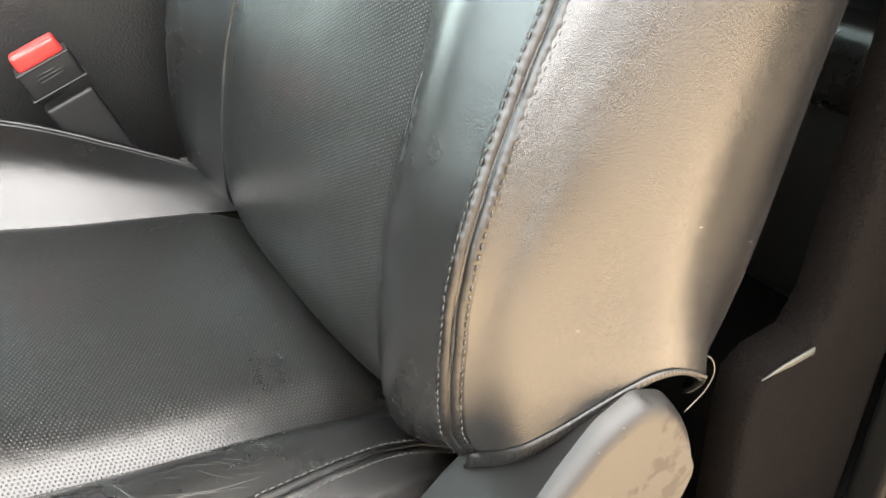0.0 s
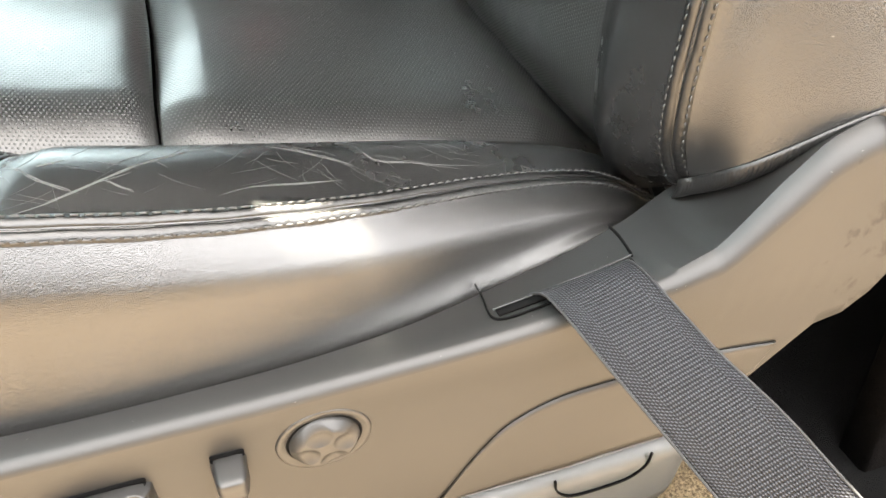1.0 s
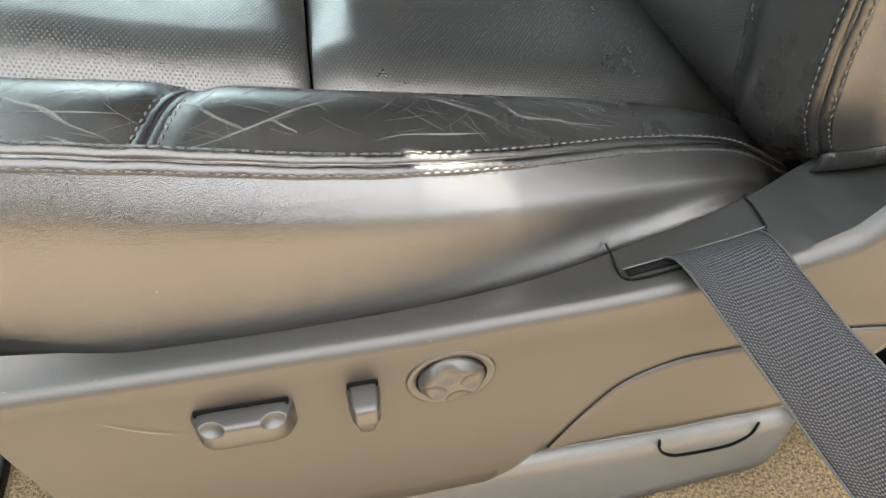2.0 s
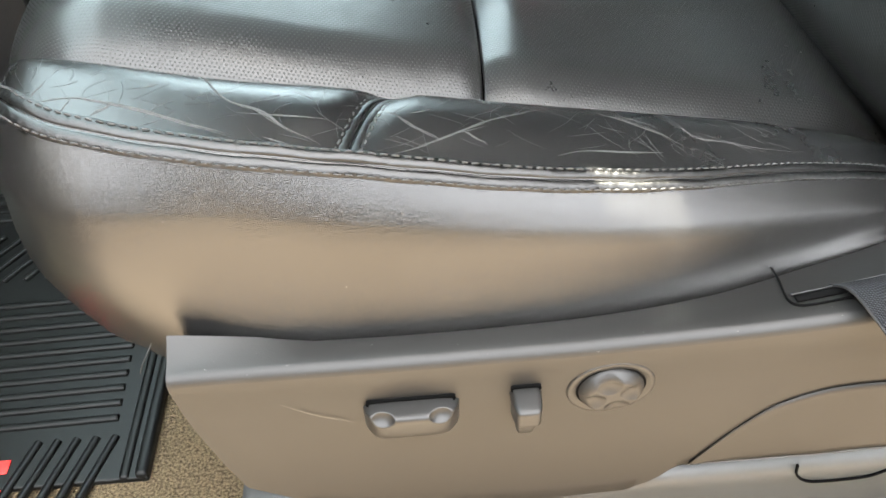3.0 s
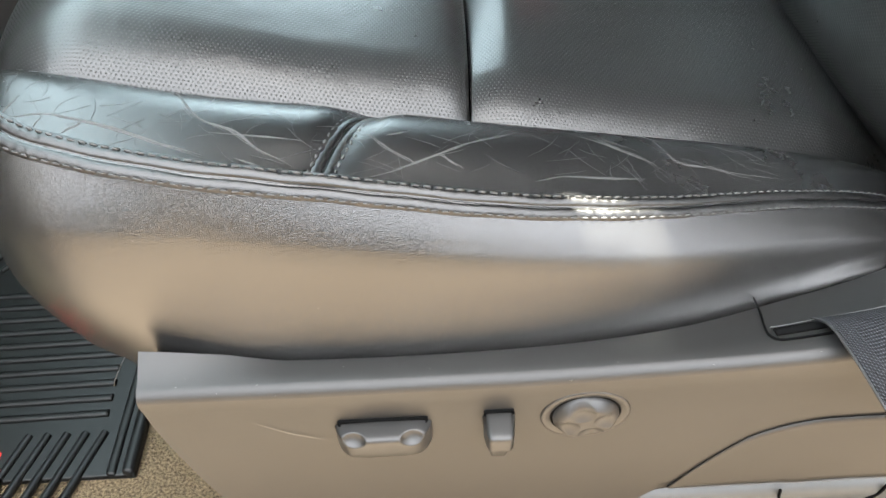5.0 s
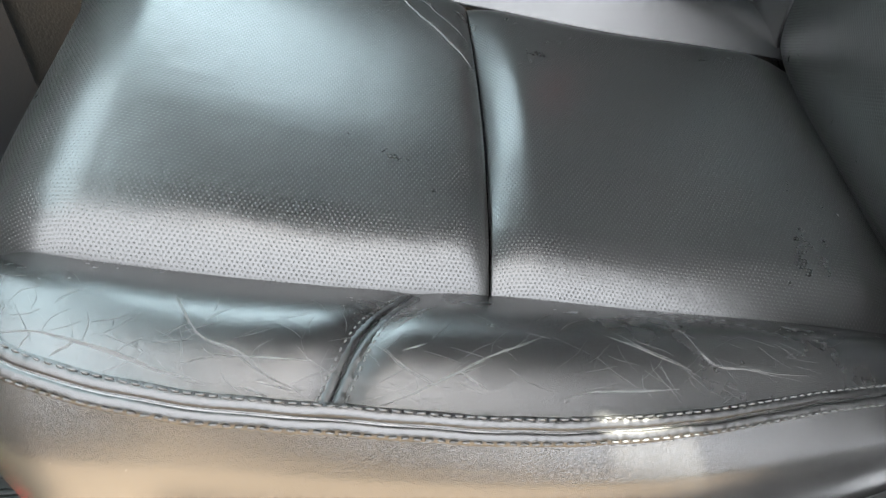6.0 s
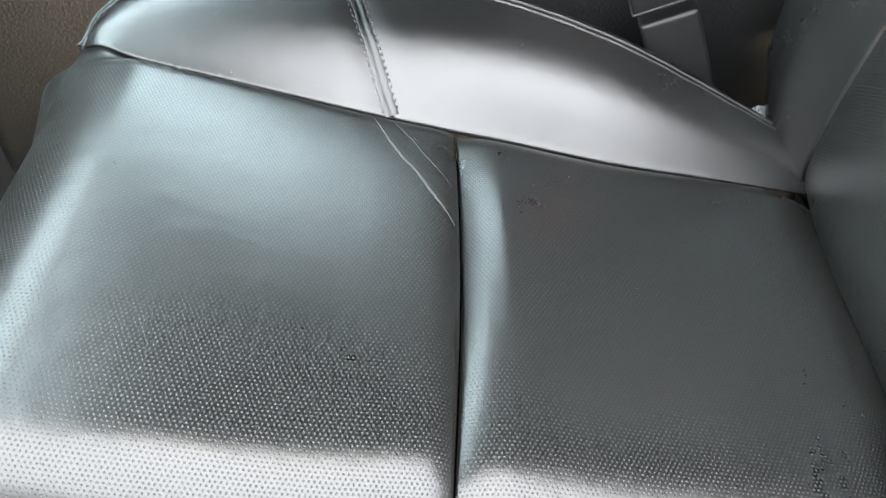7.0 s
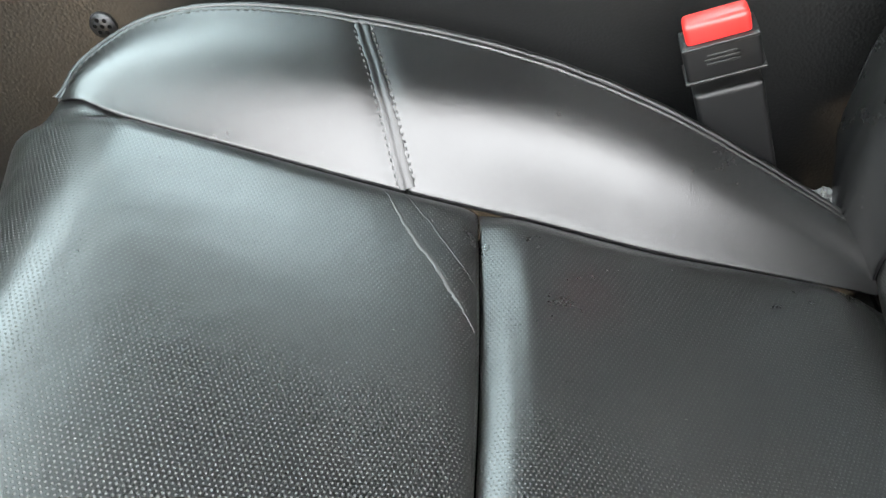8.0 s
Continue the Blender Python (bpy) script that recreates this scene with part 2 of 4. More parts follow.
# ---- mesh helpers ----
def spline(points, n):
    """n points along a smooth line through the given ones."""
    c = np.array(points, float)
    k = len(c)
    s = np.linspace(0, k - 1, n)
    i = np.clip(s.astype(int), 0, k - 2)
    f = (s - i)[:, None]
    q = np.vstack([2 * c[0] - c[1], c, 2 * c[-1] - c[-2]])
    a, b, d, g = q[i], q[i + 1], q[i + 2], q[i + 3]
    return 0.5 * (2 * b + (d - a) * f + (2 * a - 5 * b + 4 * d - g) * f**2 + (3 * b - a - 3 * d + g) * f**3)


def sheet_grid(rails, n_along, n_across):
    """Grid of points through rails (lists of points of one length): [along, across, 3]."""
    lines = np.array([spline(r, n_along) for r in rails])
    return np.array([spline(lines[:, i], n_across) for i in range(n_along)])


def normals_of(grid):
    du = np.gradient(grid, axis=0)
    dv = np.gradient(grid, axis=1)
    n = np.cross(du, dv)
    return n / (np.linalg.norm(n, axis=2, keepdims=True) + 1e-12)


def part(name, bm, material, parent=None, label="", smooth=True):
    me = bpy.data.meshes.new(name)
    if isinstance(bm, tuple):
        me.from_pydata(bm[0], [], bm[1])
        if len(bm) > 2:
            layer = me.uv_layers.new(name="sheet")
            for lp in me.loops:
                layer.data[lp.index].uv = bm[2][lp.vertex_index]
        if len(bm) > 3:
            layer = me.uv_layers.new(name="share")
            for lp in me.loops:
                layer.data[lp.index].uv = bm[3][lp.vertex_index]
    else:
        bm.to_mesh(me)
        bm.free()
    me.materials.append(material)
    if smooth:
        me.polygons.foreach_set("use_smooth", [True] * len(me.polygons))
    ob = new(name, me)
    if parent is not None:
        ob.parent = parent
        ob.matrix_parent_inverse = parent.matrix_world.inverted()
    if label:
        tagged(ob, label)
    return ob


def thing(name, base, label, category, group="", kind=""):
    ob = new(name)
    ob.empty_display_size = 0.05
    ob.location = base
    bpy.context.view_layer.update()
    return tagged(ob, label, category, group, kind)


def grid_mesh(grid, thick=0.0, flip=False):
    """Mesh data of a grid, with metres as sheet coordinates; thick: depth of a back layer, with closed rims."""
    a, b = grid.shape[:2]
    ul = np.concatenate([[0], np.cumsum(np.linalg.norm(np.diff(grid[:, b // 2], axis=0), axis=1))])
    vl = np.cumsum(np.concatenate([np.zeros((a, 1)), np.linalg.norm(np.diff(grid, axis=1), axis=2)], axis=1), axis=1)
    vl = vl - vl[:, b // 2:b // 2 + 1]
    verts = [tuple(p) for p in grid.reshape(-1, 3)]
    uvs = [(ul[i], vl[i, j]) for i in range(a) for j in range(b)]
    shares = [(i / (a - 1), j / (b - 1)) for i in range(a) for j in range(b)]
    faces = []
    quad = (lambda p, q, r, s: (s, r, q, p)) if flip else (lambda p, q, r, s: (p, q, r, s))
    for i in range(a - 1):
        for j in range(b - 1):
            p = i * b + j
            faces.append(quad(p, p + b, p + b + 1, p + 1))
    if thick:
        sign = -1.0 if flip else 1.0
        back = grid - sign * normals_of(grid) * thick
        off = len(verts)
        verts += [tuple(p) for p in back.reshape(-1, 3)]
        uvs += uvs[:]
        shares += shares[:]
        for i in range(a - 1):
            for j in range(b - 1):
                p = off + i * b + j
                faces.append(quad(p, p + 1, p + b + 1, p + b))
        rim = [i * b for i in range(a)] + [(a - 1) * b + j for j in range(1, b)]
        rim += [i * b + b - 1 for i in range(a - 2, -1, -1)] + [j for j in range(b - 2, 0, -1)]
        for p, q in zip(rim, rim[1:] + rim[:1]):
            faces.append(quad(p, p + off, q + off, q))
    return verts, faces, uvs, shares


def sweep(line, normals, profile):
    """A strip along line: profile is a closed list of (side, up) offsets."""
    line, normals = np.asarray(line), np.asarray(normals)
    tan = np.gradient(line, axis=0)
    tan /= np.linalg.norm(tan, axis=1, keepdims=True) + 1e-12
    side = np.cross(tan, normals)
    side /= np.linalg.norm(side, axis=1, keepdims=True) + 1e-12
    up = np.cross(side, tan)
    k = len(profile)
    verts = [tuple(line[i] + side[i] * s + up[i] * u) for i in range(len(line)) for s, u in profile]
    faces = [(i * k + j, i * k + (j + 1) % k, (i + 1) * k + (j + 1) % k, (i + 1) * k + j) for i in range(len(line) - 1) for j in range(k)]
    faces.append(tuple(reversed(range(k))))
    faces.append(tuple((len(line) - 1) * k + j for j in range(k)))
    return verts, faces


def felled_seam(line, normals, width, pitch=0.0052, height=1.0, seed=1, groove=-.0009):
    """A felled seam: two flat strips beside a groove, drawn in at every stitch, with puckered leather outside the threads."""
    line, normals = np.asarray(line, float), np.asarray(normals, float)
    s = np.concatenate([[0], np.cumsum(np.linalg.norm(np.diff(line, axis=0), axis=1))])
    w = np.linspace(0, s[-1], max(8, int(s[-1] / 0.0011)))
    at = lambda a: np.stack([np.interp(w, s, a[:, k]) for k in range(3)], 1)
    p, up = at(line), at(normals)
    wide = np.interp(w, s, np.broadcast_to(width, (len(line),)))
    tan = np.gradient(p, axis=0)
    tan /= np.linalg.norm(tan, axis=1, keepdims=True) + 1e-12
    side = np.cross(tan, up)
    side /= np.linalg.norm(side, axis=1, keepdims=True) + 1e-12
    up = np.cross(side, tan)
    half = [(1.20, -.0012, 0), (1.04, -.0006, .5), (.86, .0003, .8), (.62, .0006, .3), (.34, .0006, .2), (.16, .0002, 0), (.05, groove, 0)]
    prof = half + [(-a, h, k) for a, h, k in reversed(half)]
    rnd = random.Random(seed)
    drift = [rnd.uniform(0, 6.28) for _ in range(4)]
    verts = []
    for i in range(len(p)):
        for a, h, k in prof:
            ph = 2 * math.pi * w[i] / pitch + (0.0 if a > 0 else 2.1)
            ripple = .00020 * k * math.cos(ph) + .00010 * k * math.sin(w[i] * 640 + drift[0] + 3 * a)
            lump = .00012 * math.sin(w[i] * 210 + drift[1] + a) + .00008 * math.sin(w[i] * 470 + drift[2] - 2 * a)
            sway = .00020 * math.sin(w[i] * 160 + drift[3])
            verts.append(tuple(p[i] + side[i] * (a * wide[i] + sway) + up[i] * ((h + ripple + lump * min(1, k + .3)) * height)))
    k = len(prof)
    faces = [(i * k + j, i * k + j + 1, (i + 1) * k + j + 1, (i + 1) * k + j) for i in range(len(p) - 1) for j in range(k - 1)]
    return verts, faces


def even(line, step):
    """Points of a line at even steps, with their running index as a float."""
    line = np.asarray(line)
    s = np.concatenate([[0], np.cumsum(np.linalg.norm(np.diff(line, axis=0), axis=1))])
    w = np.arange(step * 0.5, s[-1], step)
    return np.array([[np.interp(x, s, line[:, k]) for k in range(3)] for x in w])


def stitch_rows(line, normals, side_shift, lift=0.0004, pitch=0.0052, size=0.0036, thick=0.00048):
    """A row of separate stitches, each a small rounded bar bowed over the leather."""
    line, normals = np.asarray(line), np.asarray(normals)
    tan = np.gradient(line, axis=0)
    tan /= np.linalg.norm(tan, axis=1, keepdims=True) + 1e-12
    side = np.cross(tan, normals)
    side /= np.linalg.norm(side, axis=1, keepdims=True) + 1e-12
    moved = line + side * np.broadcast_to(side_shift, (len(line),))[:, None] + normals * lift
    s = np.concatenate([[0], np.cumsum(np.linalg.norm(np.diff(moved, axis=0), axis=1))])
    at = lambda arr, w: np.array([np.interp(w, s, arr[:, k]) for k in range(3)])
    verts, faces = [], []
    rnd = random.Random(5)
    w = pitch
    while w < s[-1] - pitch:
        half = size * (0.5 + rnd.uniform(-0.06, 0.06))
        skew = rnd.uniform(-0.0003, 0.0003)
        o = len(verts)
        for f, h, r in ((-1.0, -0.0005, 0.5), (-0.55, 0.0003, 1.0), (0.55, 0.0003, 1.0), (1.0, -0.0005, 0.5)):
            p, u, d = at(moved, w + f * half), at(normals, w), at(side, w)
            for a in range(6):
                ang = a * math.pi / 3
                verts.append(tuple(p + d * (math.cos(ang) * thick * r + skew * f) + u * (math.sin(ang) * thick * r + h)))
        for i in range(3):
            for a in range(6):
                faces.append((o + i * 6 + a, o + i * 6 + (a + 1) % 6, o + i * 6 + 6 + (a + 1) % 6, o + i * 6 + 6 + a))
        faces.append(tuple(o + a for a in range(5, -1, -1)))
        faces.append(tuple(o + 18 + a for a in range(6)))
        w += pitch * (1 + rnd.uniform(-0.05, 0.05))
    return verts, faces


def single_stitches(line, normals, side_shift, parent, mesh, seed, lift=0.0002, pitch=0.0052, size=0.0037, thick=0.00055):
    """Stitches as objects of their own along a seam, all on one small mesh; gives that mesh back."""
    line, normals = np.asarray(line), np.asarray(normals)
    if mesh is None:
        verts, faces = [], []
        for f, h, r in ((-1.0, -0.0005, 0.5), (-0.55, 0.0003, 1.0), (0.55, 0.0003, 1.0), (1.0, -0.0005, 0.5)):
            for a in range(6):
                verts.append((f * size / 2, math.cos(a * math.pi / 3) * thick * r, math.sin(a * math.pi / 3) * thick * r + h))
        for i in range(3):
            for a in range(6):
                faces.append((i * 6 + a, i * 6 + (a + 1) % 6, i * 6 + 6 + (a + 1) % 6, i * 6 + 6 + a))
        faces += [tuple(range(5, -1, -1)), tuple(18 + a for a in range(6))]
        mesh = bpy.data.meshes.new("stitch")
        mesh.from_pydata(verts, [], faces)
        mesh.materials.append(M_THREAD)
        mesh.polygons.foreach_set("use_smooth", [True] * len(mesh.polygons))
    tan = np.gradient(line, axis=0)
    tan /= np.linalg.norm(tan, axis=1, keepdims=True) + 1e-12
    side = np.cross(tan, normals)
    side /= np.linalg.norm(side, axis=1, keepdims=True) + 1e-12
    moved = line + side * np.broadcast_to(side_shift, (len(line),))[:, None] + normals * lift
    s = np.concatenate([[0], np.cumsum(np.linalg.norm(np.diff(moved, axis=0), axis=1))])
    rnd = random.Random(seed)
    w = pitch
    while w < s[-1] - pitch:
        p, t, d = (Vector([np.interp(w, s, arr[:, c]) for c in range(3)]) for arr in (moved, tan, side))
        t = (t + d * rnd.uniform(-0.12, 0.12)).normalized()
        up = t.cross(d).normalized()
        if up.dot(Vector([np.interp(w, s, normals[:, c]) for c in range(3)])) < 0:
            up = -up
        d = up.cross(t)
        m = Matrix((t * rnd.uniform(0.92, 1.08), d, up)).transposed().to_4x4()
        m.translation = p
        ob = new("stitch", mesh)
        ob.matrix_world = m
        ob.parent = parent
        w += pitch * (1 + rnd.uniform(-0.05, 0.05))
    return mesh


def box_bm(size, centre, bevel=0.002, segments=3, turn=None):
    bm = bmesh.new()
    bmesh.ops.create_cube(bm, size=1.0)
    bmesh.ops.scale(bm, vec=size, verts=bm.verts)
    if bevel:
        bmesh.ops.bevel(bm, geom=bm.edges[:], offset=bevel, segments=segments, affect="EDGES", profile=0.6)
    m = Matrix.Translation(centre) @ (turn or Matrix.Identity(4))
    bmesh.ops.transform(bm, matrix=m, verts=bm.verts)
    return bm


def plate_bm(outline, depth, place, bevel=0.0008):
    """A plate from a flat outline of (a, b); place(a, b, c) gives its world point, c the depth."""
    bm = bmesh.new()
    top = [bm.verts.new((a, b, depth)) for a, b in outline]
    low = [bm.verts.new((a, b, 0.0)) for a, b in outline]
    face = bm.faces.new(top)
    bm.faces.new(list(reversed(low)))
    k = len(outline)
    for i in range(k):
        bm.faces.new((low[i], low[(i + 1) % k], top[(i + 1) % k], top[i]))
    bm.normal_update()
    if bevel:
        bmesh.ops.bevel(bm, geom=list(face.edges), offset=bevel, segments=2, affect="EDGES", profile=0.6)
    for v in bm.verts:
        v.co = Vector(place(*v.co))
    bmesh.ops.recalc_face_normals(bm, faces=bm.faces)
    return bm


def flat_shade(ob):
    """Smooth shading with sharp edges over 35 degrees."""
    bm = bmesh.new()
    bm.from_mesh(ob.data)
    for e in bm.edges:
        e.smooth = not (len(e.link_faces) == 2 and e.calc_face_angle(0.0) > radians(35))
    bm.to_mesh(ob.data)
    bm.free()
    return ob


def rail_at(points, xs, axis=0):
    """Values of a rail (monotone along an axis) at given places on that axis."""
    p = spline(points, 200)
    p = p[np.argsort(p[:, axis])]
    return np.stack([np.interp(xs, p[:, axis], p[:, k]) if k != axis else np.asarray(xs, float) for k in range(3)], 1)

# ---- the car's shell and the ground outside ----
def slab(name, lo, hi, material, label, category, bevel=0.0, kind="structure"):
    lo, hi = Vector(lo), Vector(hi)
    ob = part(name, box_bm(hi - lo, (lo + hi) / 2, bevel), material, smooth=bool(bevel))
    return tagged(ob, label, category, kind=kind)


slab("ground", (-40, -60, -0.55), (40, 40, -0.40), M_GROUND, "tan gravel ground outside the open car door", "ground")
slab("floor", (-0.9, -0.085, 0.0), (0.66, 0.40, 0.05), M_TAN, "worn tan carpet of the car's cabin floor", "floor")
slab("floor_rear", (0.66, -0.16, -0.02), (1.6, 0.62, 0.03), M_BLACKCARPET, "dark carpet of the rear footwell", "floor")
# unseen roof; the small gap is added to let a sun patch onto the seat
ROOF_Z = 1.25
SUN_GAP = {(1, 1): (0.520, 0.092), (2, 1): (0.571, 0.092), (2, 2): (0.560, 0.107), (1, 2): (0.507, 0.107)}


# near roof edge, bent to shape sky reflections and sun on the ground
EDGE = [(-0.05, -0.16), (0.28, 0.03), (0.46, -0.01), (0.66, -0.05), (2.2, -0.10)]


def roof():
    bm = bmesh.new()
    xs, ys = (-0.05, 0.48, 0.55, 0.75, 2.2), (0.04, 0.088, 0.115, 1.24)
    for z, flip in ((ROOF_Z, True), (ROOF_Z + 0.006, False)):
        vs = [[bm.verts.new((*(EDGE[i] if j == 0 else SUN_GAP.get((i, j), (x, y))), z)) for j, y in enumerate(ys)] for i, x in enumerate(xs)]
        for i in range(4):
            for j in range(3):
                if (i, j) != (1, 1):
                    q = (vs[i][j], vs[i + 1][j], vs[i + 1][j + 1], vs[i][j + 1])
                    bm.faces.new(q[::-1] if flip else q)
    tagged(part("ceiling", bm, M_LINER, smooth=False), "unseen grey cloth headliner with a gap added to throw a sun patch", "ceiling", kind="structure")


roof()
slab("wall_rear", (2.2, -0.10, -0.1), (2.26, 1.40, 1.25), M_LINING, "dark rear of the car's cabin", "wall")
slab("wall_front", (-1.0, -0.12, -0.1), (-0.9, 1.40, 0.76), M_LINING, "dark dashboard wall under the windscreen", "wall")
slab("dashboard", (-0.9, -0.05, 0.45), (-0.30, 1.34, 0.86), M_LINING, "black dashboard below the windscreen", "dashboard", 0.05)
slab("wall_side", (0.9, -0.16, -0.1), (2.26, -0.10, 1.25), M_LINING, "dark closed rear car door", "wall")
slab("wall_far", (-1.0, 1.36, -0.1), (2.26, 1.43, 0.62), M_LINING, "dark lining of the far car door", "wall")


def leaning(name, x0, x1, material, label, category, thick=0.02):
    """A piece of the far side above the door: it leans in towards the roof."""
    bm = bmesh.new()
    pts = [(x, y, z) for x in (x0, x1) for y, z in ((1.40, 0.62), (1.40 + thick, 0.62), (1.21 + thick, 1.25), (1.21, 1.25))]
    v = [bm.verts.new(p) for p in pts]
    for q in ((0, 1, 2, 3), (7, 6, 5, 4), (0, 4, 5, 1), (1, 5, 6, 2), (2, 6, 7, 3), (3, 7, 4, 0)):
        bm.faces.new([v[i] for i in q])
    tagged(part(name, bm, material, smooth=False), label, category, kind="structure")


leaning("wall_far_rear", 0.45, 2.26, M_LINING, "dark side lining behind the far window", "wall")
leaning("wall_far_front", -1.0, -0.12, M_LINING, "dark windscreen pillar lining", "wall")
leaning("window_2", -0.12, 0.45, M_GLASS, "tinted window in the far car door", "window", 0.005)
# black in place of tan from y 0.40 on: shade beside the seat as colour
slab("floor_far", (-0.9, 0.40, 0.0), (0.66, 1.34, 0.05), M_BLACKCARPET, "carpet beside and beyond the console, coloured dark for the shade there", "floor")
slab("floor_far_rear", (0.66, 0.62, 0.0), (2.2, 1.34, 0.05), M_BLACKCARPET, "dark carpet of the far rear footwell", "floor")
slab("sill", (-1.2, -0.20, -0.25), (2.0, -0.085, -0.15), M_PAINT, "tan plastic door sill below the seat", "sill", 0.015)


def open_door():
    """The lower half of the swung-open front door, hinged at the windscreen pillar."""
    bm = bmesh.new()
    a, b, thick = Vector((-0.45, -0.18, 0)), Vector((-0.85, -1.10, 0)), Vector((-0.09, 0.035, 0))
    for z in (-0.05, 0.74):
        for p in (a, b, b + thick, a + thick):
            bm.verts.new(p + Vector((0, 0, z)))
    bm.verts.ensure_lookup_table()
    v = bm.verts
    for q in ((3, 2, 1, 0), (4, 5, 6, 7), (0, 1, 5, 4), (1, 2, 6, 5), (2, 3, 7, 6), (3, 0, 4, 7)):
        bm.faces.new([v[i] for i in q])
    bmesh.ops.bevel(bm, geom=bm.edges[:], offset=0.02, segments=3, affect="EDGES")
    tagged(part("wall_door", bm, M_DOOR), "brown lining of the opened front car door", "wall", kind="structure")


open_door()
slab("wall_kick", (-1.0, -0.16, -0.1), (-0.42, -0.12, 0.74), M_LINING, "dark kick panel below the windscreen pillar", "wall")


def windscreen():
    bm = bmesh.new()
    for d in (0.0, 0.005):
        bm.faces.new([bm.verts.new(p) for p in ((-0.05, -0.10, 1.25 + d), (-0.05, 1.40, 1.25 + d), (-0.92, 1.40, 0.76 + d), (-0.92, -0.10, 0.76 + d))])
    tagged(part("window_1", bm, M_GLASS, smooth=False), "tinted windscreen in front of the seat", "windscreen", kind="structure")


windscreen()


# unseen hedge row, added as a dark band in the leather's reflections
def hedge():
    bm = bmesh.new()
    rnd = random.Random(3)
    for i in range(330):
        x = rnd.uniform(-16, 16)
        z = rnd.uniform(-0.4, min(2.6, max(1.8, 2.2 - 0.2 * x)))
        m = Matrix.Translation((x, -5.5 + rnd.uniform(-0.5, 0.5), z)) @ Matrix.Diagonal((rnd.uniform(0.4, 0.9), 0.5, rnd.uniform(0.3, 0.6), 1))
        bmesh.ops.create_icosphere(bm, subdivisions=1, radius=1.0, matrix=m)
    # taller blobs added behind the car to block more sky from the side panel
    for i in range(260):
        x = rnd.uniform(5.4, 20)
        z = rnd.uniform(0.8, 1.8 + 3.2 * min(1.0, (x - 5.4) / 3.0))
        m = Matrix.Translation((x, -5.5 + rnd.uniform(-0.5, 0.5), z)) @ Matrix.Diagonal((rnd.uniform(0.4, 0.8), 0.5, rnd.uniform(0.4, 0.7), 1))
        bmesh.ops.create_icosphere(bm, subdivisions=1, radius=1.0, matrix=m)
    ob = part("hedge", bm, M_SKY_BLOCK, smooth=False)
    tagged(ob, "unseen dark hedge added to block low sky from reflections, taller behind the car", "hedge", kind="stuff")


hedge()

# ---- the seat ----
MID = 0.275
seat = thing("car_seat", (0.30, MID, 0.05), "worn black leather power seat with perforated inserts and grey trim", "car seat")

# cushion rails, rear to front
RAIL_SEAM = [(.561, .095, .279), (.508, .080, .317), (.44, .062, .340), (.355, .037, .361), (.28, .024, .378), (.202, .021, .395), (.133, .022, .408), (.072, .036, .416), (.039, .061, .417), (.015, .112, .396)]
RAIL_CREST = [(.56, .115, .288), (.508, .106, .321), (.44, .096, .346), (.355, .082, .369), (.28, .072, .387), (.202, .068, .404), (.133, .066, .416), (.072, .075, .4250), (.041, .089, .4215), (.016, .115, .3985)]
RAIL_GROOVE = [(.555, .140, .283), (.508, .137, .298), (.44, .134, .315), (.355, .131, .332), (.28, .129, .348), (.202, .121, .366), (.133, .117, .382), (.072, .118, .394), (.040, .120, .399), (.016, .119, .394)]
RAIL_SIDE_LOW = [(0.536, 0.0539, 0.2778), (0.4978, 0.0420, 0.3007), (0.431, 0.0226, 0.3000), (0.3623, 0.0062, 0.2990), (0.2832, -0.0010, 0.3010), (0.2021, -0.0022, 0.3050), (0.1353, 0.0010, 0.3060), (0.083, 0.016, 0.298), (0.045, 0.050, 0.274), (0.016, 0.12, 0.245), (0.002, 0.18, 0.235)]


def between(fx, fy, fz, out=0.0):
    """A rail between the seam and the lower edge of the side, by shares of the way in each axis."""
    return [(a[0] + (b[0] - a[0]) * fx - out * (i > 6) * (i - 6) / 3, a[1] + (b[1] - a[1]) * fy - out * .32 * (i > 6) * (9.5 - i) / 2, a[2] + (b[2] - a[2]) * fz) for i, (a, b) in enumerate(zip(RAIL_SEAM + [(.003, .145, .376)], RAIL_SIDE_LOW))]


RAIL_SIDE_UP, RAIL_SIDE_TURN, RAIL_SIDE_MID = between(.2, .43, .21, .016), between(.4, .61, .36, .022), between(.7, .75, .67, .024)
RAIL_SIDE_TUCK = [(x, y - .007 + .03 * min(1.0, max(0.0, (.17 - x) / .12)) ** 1.5, z - .03) for x, y, z in RAIL_SIDE_LOW]
FAR_GROOVE = [(.555, .415, .312), (.455, .418, .328), (.384, .422, .338), (.303, .431, .352), (.212, .430, .376), (.12, .431, .403), (.059, .433, .420), (.030, .438, .429), (.015, .441, .426)]
FAR_MID = [(.555, .432, .325), (.455, .440, .357), (.384, .450, .381), (.303, .463, .401), (.212, .470, .421), (.12, .473, .437), (.059, .468, .442), (.027, .453, .436), (.014, .442, .426)]
FAR_SEAM = [(.55, .448, .330), (.455, .471, .376), (.384, .486, .407), (.303, .504, .429), (.212, .516, .443), (.12, .519, .451), (.059, .507, .448), (.024, .474, .438), (.012, .443, .426)]
FAR_LOW = [(.555, .47, .27), (.455, .50, .30), (.384, .525, .32), (.303, .54, .33), (.212, .55, .33), (.12, .55, .33), (.05, .53, .33), (.012, .49, .33), (0, .45, .33)]
FAR_TUCK = [(.555, .46, .20), (.455, .48, .20), (.384, .50, .20), (.303, .51, .20), (.212, .52, .20), (.12, .52, .20), (.06, .51, .20), (.03, .47, .20), (.02, .44, .2)]

JOIN_X = 0.197


